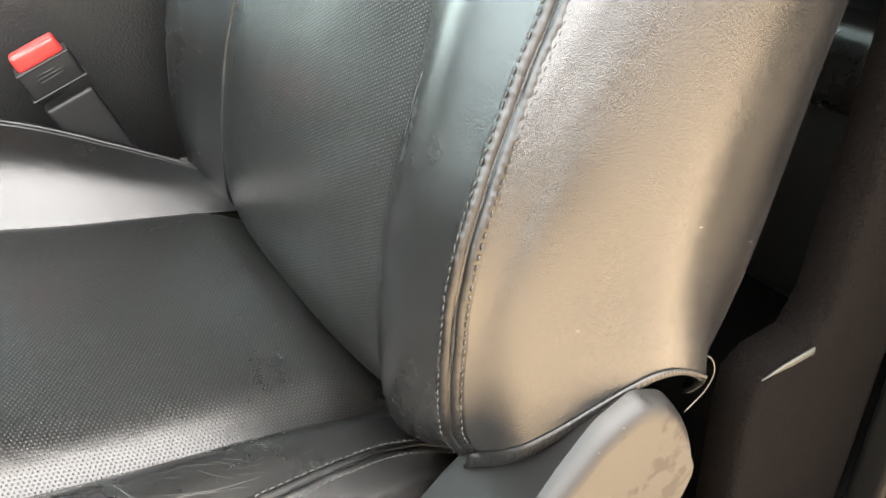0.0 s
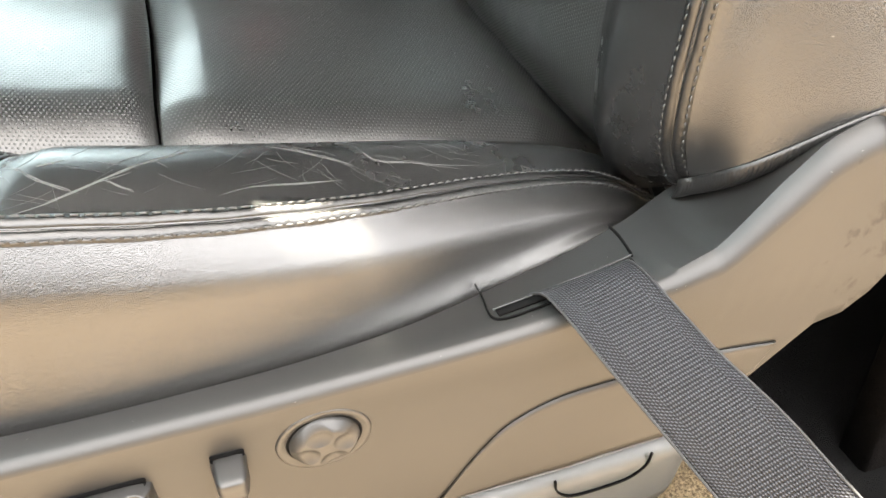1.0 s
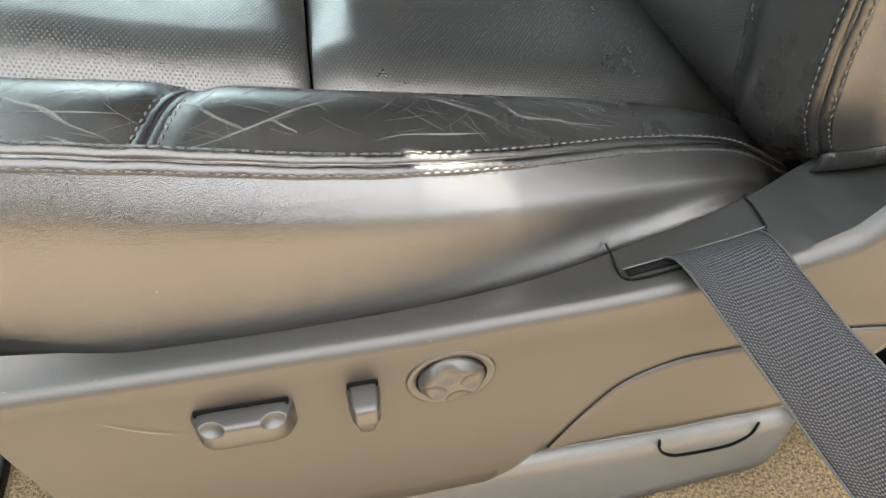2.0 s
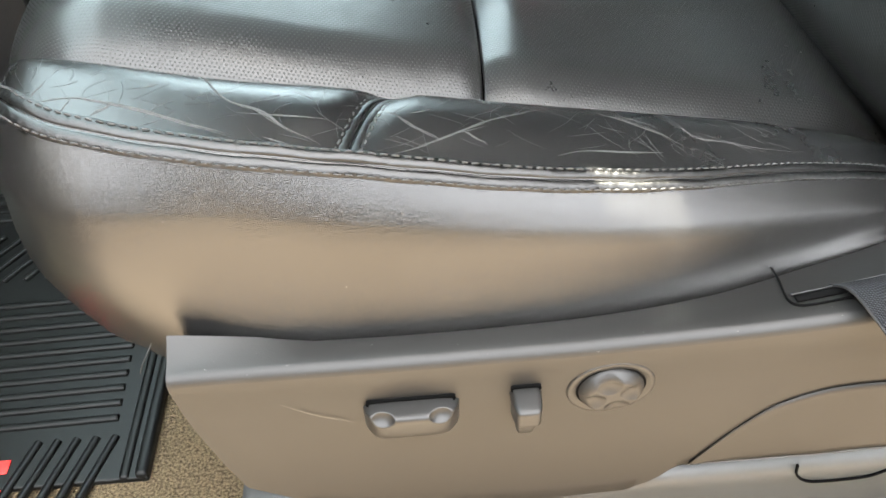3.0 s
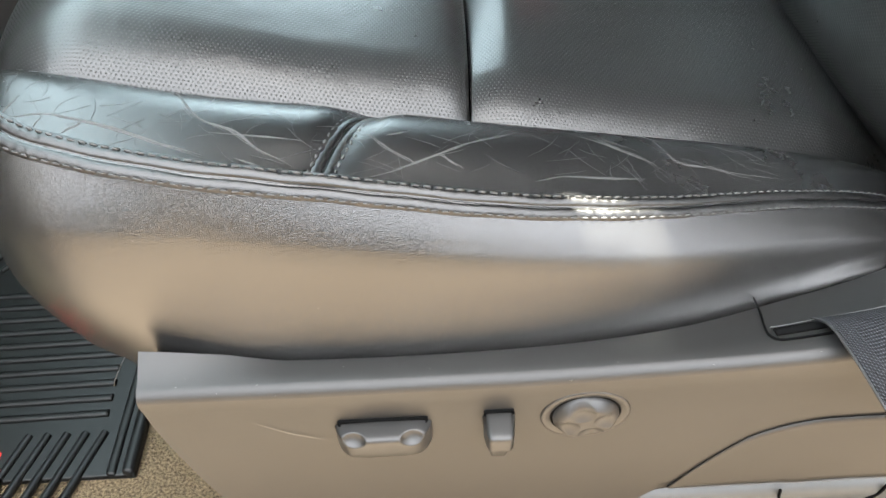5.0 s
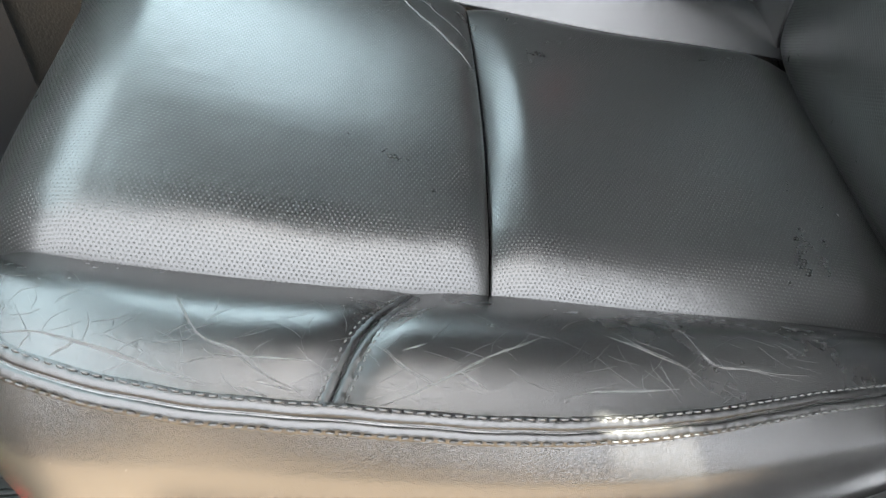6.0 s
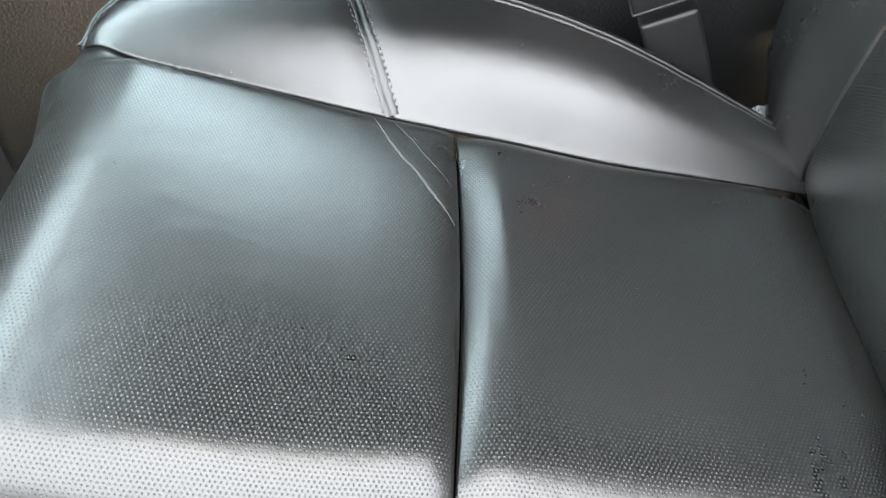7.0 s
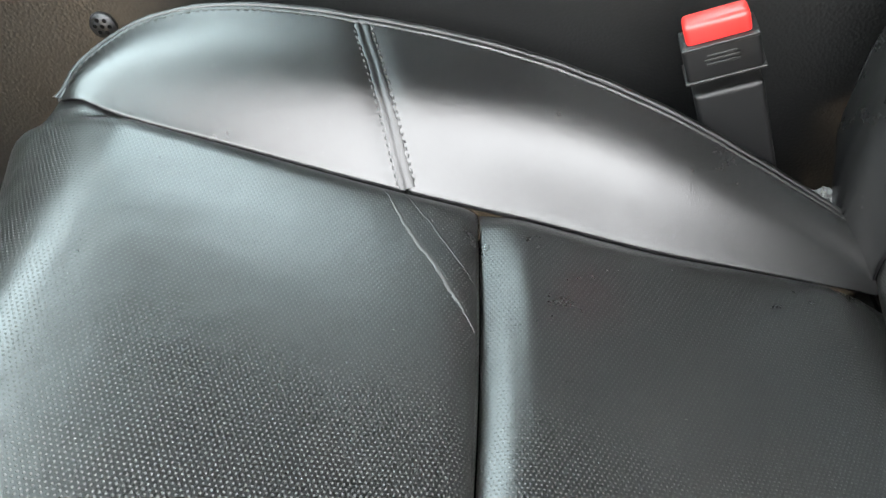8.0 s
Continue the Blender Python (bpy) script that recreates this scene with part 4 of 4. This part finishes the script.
PADDLE = [(.50, 0), (.50, .50), (.49, .86), (.44, .98), (.30, 1.0), (.16, 1.0), (.09, .95), (.05, .80), (-.02, .74), (-.20, .70), (-.40, .58), (-.49, .36), (-.50, 0)]


def knob_shape(name, cx, cz, w, h, deep, taper, dimples, label, sec=BLOCK, waist=lambda z: 1.0):
    """A finger switch: a rounded block standing off the trim, narrower at its outer face, with finger dimples on its top side."""
    bm = bmesh.new()
    nx, ny = 84, 80
    # section runs from the upper root over the top, the face and back under
    s = spline([(a, b, 0) for a, b in sec], ny + 1)
    vs = []
    for j in range(ny + 1):
        row = []
        for i in range(nx + 1):
            u = 2 * i / nx - 1
            e = 1 - abs(u) ** 7
            x = u * w / 2 * (1 - taper * s[j, 1] * .5) * waist(s[j, 0])
            z = s[j, 0] * h * (.72 + .28 * e)
            d = s[j, 1] * deep * (.35 + .65 * e)
            for c, rad in dimples:
                # a ball pressed into the upper front edge
                qx, qz, qd = x - c, z - .47 * h - .0024, d - .97 * deep - .0024
                along, off = (qz + qd) * .7071, qx * qx + (qz - qd) ** 2 * .5
                if off + along * along < rad * rad:
                    sink = -math.sqrt(rad * rad - off) - along
                    z += sink * .7071
                    d += sink * .7071
            row.append(bm.verts.new(face_point(cx + x, cz + z, d - .0004)))
        vs.append(row)
    for a, b in zip(vs, vs[1:]):
        for i in range(nx):
            bm.faces.new((a[i], a[i + 1], b[i + 1], b[i]))
    for e in (0, nx):
        bm.faces.new([vs[j][e] for j in range(ny + 1)])
    bmesh.ops.recalc_face_normals(bm, faces=bm.faces)
    ob = part(name, bm, M_KNOB, seat, label)
    socket = part("switch_slot", box_bm((w * .92, .0008, .0040), face_point(cx, cz + h * .52, .0003), .0018), M_GAP, ob)
    return ob


knob_shape("seat_switch", .2150, .2575, .0500, .0232, .0125, .10, ((-.0158, .0082), (.0158, .0082)), "grey plastic seat slide switch with two finger dimples")
knob_shape("recline_switch", .2742, .2545, .0170, .0350, .0165, .12, (), "grey plastic recline lever switch", PADDLE, lever_waist)

# wear on the trim
def face_scuff(path, width, seed):
    line = np.array([on_face(a, b, .0007) for a, b, _ in spline([(a, b, 0) for a, b in path], 36)])
    rnd = random.Random(seed)
    verts, faces = [], []
    for i, p in enumerate(line):
        w = width * math.sin(math.pi * (i + .6) / 36.2) ** .6
        a, b = w * rnd.uniform(.55, 1.0), w * rnd.uniform(.55, 1.0)
        side = np.cross(line[min(i + 1, 35)] - line[max(i - 1, 0)], (0, -1.0, 0))
        side = side / (np.linalg.norm(side) + 1e-9)
        verts += [tuple(p - side * a), tuple(p + side * b)]
    faces = [(2 * i, 2 * i + 1, 2 * i + 3, 2 * i + 2) for i in range(35)]
    part("scuff", (verts, faces), M_WORN, side_trim, "pale scuffed patch on the plastic")


face_scuff([(.1495, .276), (.1654, .2628), (.1856, .2520)], .0004, 1)

# belt guide on the shoulder of the trim, with its slot
def strip_between(xa, xb, f0, f1, lift, n=40, m=8):
    xs2 = np.linspace(xa, xb, n)
    a = rail_at(INNER, xs2)
    zt2 = np.interp(xs2, xs, top)
    rows2 = []
    for i in range(n):
        row = []
        for f in np.linspace(f0, f1, m):
            y = a[i, 1] + 0.004 + (face_y(xs2[i]) + .006 - a[i, 1] - 0.004) * f
            z = a[i, 2] + 0.0018 + (zt2[i] - a[i, 2] - 0.0018) * min(1, f * 1.1) + lift
            row.append((xs2[i], y, z))
        rows2.append(row)
    return np.array(rows2)


def strip_line(path, n, lift):
    """Points on the trim's shoulder along a path of (x, share across)."""
    pts = spline([(x, f, 0) for x, f in path], n)
    return np.array([strip_between(x, x + 1e-4, f, f, lift, 2, 1)[0, 0] for x, f, _ in pts])


def shoulder_groove(name, path, half, lift, material, parent, n=40, label=""):
    line = strip_line(path, n, lift)
    prof = [(-half, -.0012), (-half * .8, .0002), (half * .8, .0002), (half, -.0012)]
    return part(name, sweep(line, np.tile([0, 0, 1.0], (n, 1)), prof), material, parent, label)


guide = shoulder_groove("belt_guide", [(.4105, .70), (.42, .69), (.45, .68), (.487, .68)], .0024, .0010, M_GAP, side_trim, 50, "dark slot of the belt guide")
shoulder_groove("guide_lip", [(.4095, .615), (.43, .605), (.46, .60), (.489, .60)], .0005, .0011, M_DARK, guide)
shoulder_groove("gap_line", [(.4090, .0), (.4085, .30), (.4070, .58), (.4072, .74), (.4105, .83), (.418, .85), (.440, .83)], .0003, .0009, M_GAP, guide, 60)
shoulder_groove("gap_line", [(.4952, .08), (.4935, .30), (.4890, .61)], .0005, .0012, M_GAP, side_trim, 20)


# ---- wear of the leather ----
def on_sheet(grid, normals, path, n, lift):
    """Points on a grid along a path of shares (along, across), lifted off the surface."""
    p = spline([(a, b, 0) for a, b in path], n)
    out, up = [], []
    for a, b, _ in p:
        i, j = min(max(a, 0), 1) * (grid.shape[0] - 1), min(max(b, 0), 1) * (grid.shape[1] - 1)
        i0, j0 = min(int(i), grid.shape[0] - 2), min(int(j), grid.shape[1] - 2)
        fi, fj = i - i0, j - j0
        mix = lambda g: g[i0, j0] * (1 - fi) * (1 - fj) + g[i0 + 1, j0] * fi * (1 - fj) + g[i0, j0 + 1] * (1 - fi) * fj + g[i0 + 1, j0 + 1] * fi * fj
        out.append(mix(grid) + mix(normals) * lift)
        up.append(mix(normals))
    return np.array(out), np.array(up)


def ribbon(line, up, width, seed=0):
    """A thin raised crease that narrows to its ends and frays a little."""
    rnd = random.Random(seed)
    tan = np.gradient(line, axis=0)
    tan /= np.linalg.norm(tan, axis=1, keepdims=True) + 1e-12
    side = np.cross(tan, up)
    k = len(line)
    verts, faces = [], []
    for i in range(k):
        f = i / (k - 1)
        w = width * (0.12 + 0.88 * math.sin(math.pi * min(max(f, 0.02), 0.98)) ** 0.7) * rnd.uniform(0.75, 1.2)
        shift = rnd.uniform(-0.15, 0.15) * width
        for s, h in ((-0.5, -0.0003), (-0.42, 0.0), (0.42, 0.0), (0.5, -0.0003)):
            verts.append(tuple(line[i] + side[i] * (s * w + shift) + up[i] * h))
    for i in range(k - 1):
        for q in range(3):
            a = i * 4 + q
            faces.append((a, a + 1, a + 5, a + 4))
    return verts, faces


SCUFFS = [
    (.0024, [(.853, .103), (.826, .205), (.775, .205), (.729, .154), (.683, .103)]),
    (.0020, [(.760, .600), (.716, .359), (.679, .282), (.647, .179), (.615, .103)]),
    (.0018, [(.564, .077), (.541, .154), (.518, .256), (.495, .359), (.463, .462)]),
    (.0010, [(.578, .359), (.555, .256), (.528, .179)]),
    (.0012, [(.422, .513), (.381, .385), (.339, .256)]),
    (.0014, [(.360, .700), (.330, .333), (.294, .256), (.243, .154)]),
    (.0014, [(.450, .128), (.422, .179), (.385, .179), (.349, .179)]),
    (.0008, [(.862, .077), (.858, .282)]),
    (.0008, [(.826, .030), (.826, .205)]),
    (.0009, [(.803, .103), (.789, .231)]),
    (.0009, [(.702, .256), (.665, .256), (.619, .256)]),
    (.0009, [(.573, .462), (.555, .718)]),
    (.0008, [(.560, .333), (.546, .385)]),
    (.0009, [(.518, .256), (.495, .179)]),
    (.0009, [(.665, .128), (.638, .077)]),
    (.0010, [(.330, .359), (.275, .231), (.220, .179)]),
]


def strands(width, path, seed, n=44):
    """A worn crease: a bundle of hair-fine pale lines that run together and apart."""
    rnd = random.Random(seed)
    verts, faces = [], []
    count = 2 + int(width / .0003)
    for k in range(count):
        a, b = sorted((rnd.uniform(0, .45), rnd.uniform(.55, 1.0)))
        pts = spline([(p, q, 0) for p, q in path], n)[int(a * n):int(b * n) + 2]
        off, ph = rnd.gauss(0, .4) * width, rnd.uniform(0, 6.28)
        sub = [(p[0] + off * 1.6 + .0012 * math.sin(i * .35 + ph) * width / .002, p[1] + off * 9 * math.sin(i * .12 + ph)) for i, p in enumerate(pts)]
        if len(sub) < 4:
            continue
        line, up = on_sheet(bol, bol_n, sub, len(sub), 0.00010)
        v, f = ribbon(line, up, rnd.uniform(.00025, .00060), seed * 31 + k)
        o = len(verts)
        verts += v
        faces += [tuple(o + q for q in x) for x in f]
    return verts, faces


for i, (w, path) in enumerate(SCUFFS):
    owner = bolster_front if path[0][0] > 0.59 else bolster_rear
    part("scuff", strands(w, path, i), M_SCUFF, owner, "pale worn crease in the leather")


def fine_creases(owner, lo, hi, count, seed):
    rnd = random.Random(seed)
    verts, faces = [], []
    for k in range(count):
        a, b = rnd.uniform(lo, hi), rnd.betavariate(1.3, 2.6) * 0.62 + 0.07
        da = rnd.choice((-1, 1)) * rnd.uniform(.006, .034)
        db = rnd.uniform(.03, .17)
        path = [(a, b), (a + da * .5 + rnd.uniform(-.004, .004), b + db * .5), (a + da, b + db)]
        line, up = on_sheet(bol, bol_n, path, 12, 0.00012)
        v, f = ribbon(line, up, rnd.uniform(.00008, .00024), k)
        o = len(verts)
        verts += v
        faces += [tuple(o + q for q in x) for x in f]
    tagged(part("fine_crease", (verts, faces), M_FINE, owner, "fine pale creases"), kind="stuff")


fine_creases(bolster_front, .60, .90, 60, 11)
fine_creases(bolster_rear, .20, .58, 80, 12)
far_fold, far_up = on_sheet(g_front, insert_front_n, [(.215, .93), (.15, .80), (.07, .695), (.012, .625)], 40, 0.0003)
part("fold_line", ribbon(far_fold, far_up, .0030, 3), M_SCUFF, insert_front, "pale fold line across the insert")
far_fold, far_up = on_sheet(g_front, insert_front_n, [(.19, .955), (.13, .86), (.07, .79), (.015, .735)], 40, 0.0002)
part("fold_line", ribbon(far_fold, far_up, .0014, 4), M_FINE, insert_front, "faint fold line across the insert")


def lint(parent, grid, normals, count, seed, area=(0, 1, 0, 1), size=(.00014, .00030)):
    """Loose dust: tiny specks and short fibres."""
    rnd = random.Random(seed)
    verts, faces = [], []
    for k in range(count):
        a, b = rnd.uniform(area[0], area[1]), rnd.uniform(area[2], area[3])
        p, up = on_sheet(grid, normals, [(a, b), (a, b)], 2, 0.0003)
        p, up = Vector(p[0]), Vector(up[0])
        r = rnd.uniform(*size)
        long = Vector((rnd.uniform(-1, 1), rnd.uniform(-1, 1), 0)).normalized() * r * (1 if rnd.random() < .7 else 4)
        side = up.cross(long).normalized() * r * .7
        o = len(verts)
        verts += [tuple(p + q) for q in (long, side, -long, -side, up * r, -up * r)]
        faces += [(o + i, o + (i + 1) % 4, o + 4) for i in range(4)] + [(o + (i + 1) % 4, o + i, o + 5) for i in range(4)]
    tagged(part("dust", (verts, faces), M_LINT, parent, "white dust specks", False), kind="stuff")


lint(insert_front, g_front, insert_front_n, 26, 1, (.05, .75, .08, .95))
rear_n = up_normals(g_rear)
lint(insert_back, g_rear, rear_n, 16, 2, (.1, .8, .05, .95))
lint(far_rear, farb, farb_n, 26, 4, (.05, .8, .1, .95))
lint(backrest_side, back_side, -normals_of(back_side), 16, 5, (.1, .9, .2, .8), (.0002, .0004))
trim_n = -normals_of(trim_grid)
lint(side_trim, trim_grid, trim_n, 44, 6, (.05, .8, .06, .40), (.00013, .00025))
lint(side_panel, side, side_n, 6, 7, (.2, .95, .1, .7))
speck_at = spline([(.4505, .2740, .3350), (.4515, .2741, .3352), (.4530, .2746, .3349)], 6)
part("lint_fibre", sweep(speck_at, np.tile([0, 0, 1.0], (6, 1)), [(-.0003, 0), (0, .0004), (.0003, 0)]), M_LINT, insert_back, "white lint fibre")

# ---- belt, buckle, floor things ----
BELT_L = [(0.431, 0.01, 0.303), (0.432, 0.0, 0.315), (0.433, -0.012, 0.323), (0.436, -0.031, 0.323), (0.446, -0.055, 0.311), (0.463, -0.082, 0.289), (0.484, -0.118, 0.262), (0.513, -0.172, 0.231), (0.542, -0.23, 0.19)]
BELT_R = [(0.486, 0.012, 0.307), (0.483, 0.001, 0.322), (0.482, -0.017, 0.329), (0.488, -0.042, 0.323), (0.496, -0.066, 0.315), (0.509, -0.099, 0.305), (0.527, -0.141, 0.285), (0.559, -0.197, 0.254), (0.588, -0.255, 0.212)]
belt = thing("seat_belt", (.45, .0, .31), "grey woven seat belt webbing through the trim's guide slot", "seat belt")
web = sheet_grid([BELT_L, BELT_R], 120, 14)
part("webbing", grid_mesh(web, .0012, False), M_BELT, belt)
for j in (0, 13):
    part("selvedge", sweep(web[:, j], normals_of(web)[:, j], [(math.cos(a) * .0007, math.sin(a) * .0008) for a in np.linspace(0, 6.283, 9)[:-1]]), M_BELTEDGE, belt, "thicker woven belt edge")


def buckle():
    top = thing("belt_buckle", (.46, .50, .05), "black seat belt buckle with a red release button", "buckle")
    axis = Vector((.37, -.02, -.93)).normalized()
    wide = Vector((.93, -.04, .37)).normalized()
    deep = axis.cross(wide).normalized()
    head = Vector((.4115, .505, .4575))
    turn = Matrix((wide, deep, -axis)).transposed().to_4x4()

    def blk(name, w, d, l, along, mat, bevel, parent=top, label=""):
        return part(name, box_bm((w, d, l), head + axis * along, bevel, 3, turn), mat, parent, label)

    blk("button", .0400, .017, .016, .0005, M_RED, .004, label="red release button")
    body = blk("head", .0475, .023, .027, .0195, M_SLEEVE, .0035)
    blk("head_rim", .0465, .0245, .0022, .0075, M_KNOB, .0008)
    blk("collar", .0500, .025, .0022, .0315, M_KNOB, .0009)
    blk("sleeve", .0440, .021, .175, .13, M_SLEEVE, .004, label="black plastic buckle sleeve")
    for i, (w, o) in enumerate(((.018, .0145), (.022, .0175), (.020, .0205))):
        part("embossed_bar", box_bm((w, .0006, .0016), head + axis * o - deep * (-.0117) if deep.y < 0 else head + axis * o - deep * .0117, .0002, 1, turn), M_KNOB, body)


buckle()


def scrap():
    bm = bmesh.new()
    rnd = random.Random(8)
    bmesh.ops.create_icosphere(bm, subdivisions=3, radius=1.0)
    for v in bm.verts:
        v.co *= 1 + 0.45 * noise.noise(v.co * 2.2) + rnd.uniform(-.06, .06)
    bmesh.ops.transform(bm, matrix=pose(.513, .487, .338, 20, 30, 60) @ Matrix.Diagonal((.013, .008, .006, 1)), verts=bm.verts)
    ob = part("paper_scrap", bm, M_SCRAP, smooth=False)
    tagged(ob, "crumpled grey scrap wedged beside the buckle", "scrap")


scrap()


def mat_piece():
    mat = thing("floor_mat", (-.15, .2, .05), "black ribbed rubber floor mat with a red badge", "floor mat")
    z = .053
    part("sheet", box_bm((.62, .50, .006), (-.309, .345, z), .002), M_RUBBER, mat)
    rim = part("rim", box_bm((.010, .50, .011), (-.004, .345, z + .003), .004), M_RUBBER, mat)
    part("rim", box_bm((.008, .50, .007), (-.018, .345, z + .002), .003), M_RUBBER, mat)

    def rib(x0, y0, x1, y1, w=.0072):
        a, b = np.array((x0, y0, z + .0035)), np.array((x1, y1, z + .0035))
        line = np.array([a + (b - a) * f for f in (0, .01, .03, .5, .97, .99, 1)])
        bm = bmesh.new()
        prof = [(-w / 2, -.002), (-w / 2 * .8, .0016), (-w * .2, .0026), (w * .2, .0026), (w / 2 * .8, .0016), (w / 2, -.002)]
        v, f = sweep(line, np.tile([0, 0, 1.0], (7, 1)), prof)
        part("rib", (v, f), M_RUBBER, mat)

    for k in range(10):
        rib(-.34, .1553 + .0162 * k - .006, -.034 - .0007 * k, .1553 + .0162 * k)
    for k in range(7):
        rib(-.36, .440 + .0165 * k - .012, -.02, .440 + .0165 * k)
    for k in range(14):
        x = -.335 + .0215 * k
        rib(x - .045, .335, x, .405)
    for k in range(5):
        rib(-.117 + .0156 * k, .060, -.0945 + .0156 * k, .1365)
    part("badge", box_bm((.07, .0125, .0015), (-.147, .1150, z + .0036), .0006), M_RED, mat, "red badge")
    part("badge", box_bm((.07, .0125, .0015), (-.147, .0880, z + .0036), .0006), M_RED, mat, "red badge")


mat_piece()


def rail_cover():
    xs3 = np.linspace(.10, .575, 80)
    rows3 = []
    for x in xs3:
        end = min(1.0, math.sqrt(max(0.0, 1 - max(0.0, (x - .545) / .030) ** 2)))
        zt = .142
        zb = float(np.interp(x, [.1, .40, .575], [.055, .058, .080]))
        m, h = (zt + zb) / 2, (zt - zb) / 2 * max(end, .05)
        row = [(x, .055, m + h)]
        for a in np.linspace(0, 1.5708, 5):
            row.append((x, .017 - .012 * math.sin(a) + .02 * (1 - end), m + h - .012 * end * (1 - math.cos(a))))
        for f in np.linspace(.1, 1, 6):
            row.append((x, .005 + .004 * f + .02 * (1 - end), m + h - .012 * end - (2 * h - .012 * end) * f))
        row.append((x, .055, m - h))
        rows3.append(row)
    ob = part("seat_rail_cover", grid_mesh(np.array(rows3), .002, True), M_RAIL)
    tagged(ob, "pale grey plastic seat rail cover with an oval hatch", "rail cover")
    pts = [(.462, .150), (.464, .139), (.472, .130), (.484, .127), (.510, .1275), (.522, .131), (.530, .139), (.532, .150)]
    line = np.array([(a, .0044, b - .008) for a, b in pts])
    part("hatch_gap", sweep(spline(line, 40), np.tile([0, -1.0, 0], (40, 1)), [(-.0007, -.001), (.0007, -.001), (.0007, .0006), (-.0007, .0006)]), M_GAP, ob)


rail_cover()

# console beside the seat
console = thing("center_console", (.2, .70, .05), "black grained plastic centre console side beside the seat", "console")
part("side", box_bm((1.25, .26, .47), (.45, .70, .285), .02, 4), M_CONSOLE, console)
part("forward_side", box_bm((.60, .22, .30), (-.46, .72, .20), .02, 4), M_DARK, console)


def vent():
    c = Vector((-.011, .5685, .405))
    bm = bmesh.new()
    bmesh.ops.create_cone(bm, cap_ends=True, segments=32, radius1=.0105, radius2=.0095, depth=.003, matrix=Matrix.Translation(c) @ Matrix.Rotation(radians(90), 4, "X"))
    v = part("sensor_grille", bm, M_DARK, console, "small round perforated sensor grille")
    for k in range(7):
        r = 0 if k == 0 else .0055
        a = k * math.pi / 3
        bm = bmesh.new()
        bmesh.ops.create_circle(bm, cap_ends=True, radius=.0017, segments=12, matrix=Matrix.Translation(c + Vector((r * math.cos(a), -.0017, r * math.sin(a)))) @ Matrix.Rotation(radians(90), 4, "X"))
        part("hole", bm, M_GAP, v, smooth=False)


vent()

# behind the seat
pillar = part("pillar_trim", plate_bm([(.725, .03), (.708, .290), (.7095, .3206), (.7247, .332), (.7595, .336), (.773, .3625), (.778, .44), (.79, .62), (.83, 1.06), (.95, 1.06), (.90, .62), (.862, .40), (.862, .03)], .03, lambda a, b, c: (a + .018, .03 - c, b), .006), M_BROWN)
tagged(pillar, "dark brown cloth-like lower door pillar trim", "pillar trim", kind="structure")
# light along the trim's top edge, put in as a paler wedge
edge_line = spline([(.727, -.002, .3300), (.742, -.002, .3328), (.760, -.002, .3345), (.777, -.002, .3350)], 24)
wedge = np.array([[p + np.array((0, -.0006 * math.sin(math.pi * g), -(.0008 + .0050 * min(1.0, i / 14)) * g)) for g in np.linspace(0, 1, 5)] for i, p in enumerate(edge_line)])
part("lit_trim_edge", grid_mesh(wedge, .0012, True), M_LIT_EDGE, pillar, "lit top edge of the pillar trim, painted as a paler wedge")
part("door_seal", box_bm((.02, .03, 1.0), (.885, -.02, .5), .008), M_RUBBER, pillar)
rear = thing("rear_seat", (1.4, .3, .03), "dark grey rear bench seen behind the front seat", "rear seat")
part("seat_base", box_bm((.55, 1.1, .34), (1.49, .56, .20), .04, 4), M_DARK, rear)
part("seat_cushion", box_bm((.56, 1.1, .12), (1.46, .56, .37), .045, 5), M_LEATHER, rear)

loose = spline([(.0862, .008, .3026), (.083, .004, .298), (.0795, .002, .292), (.0771, .003, .286)], 14)
part("loose_thread", sweep(loose, np.tile([0, -1.0, 0], (14, 1)), [(-.0003, -.0003), (0, .0004), (.0003, -.0003)]), M_THREAD, seat, "loose grey thread at the panel's corner")
hook_line = spline([(.677, .010, .362), (.683, .006, .361), (.686, .004, .350), (.680, .004, .338), (.668, .006, .326)], 24)
part("wire_hook", sweep(hook_line, np.tile([0, -1.0, 0], (24, 1)), [(math.cos(a) * .0004, math.sin(a) * .0004) for a in np.linspace(0, 6.283, 9)[:-1]]), M_METAL, seat, "bent bright wire at the backrest's foot")
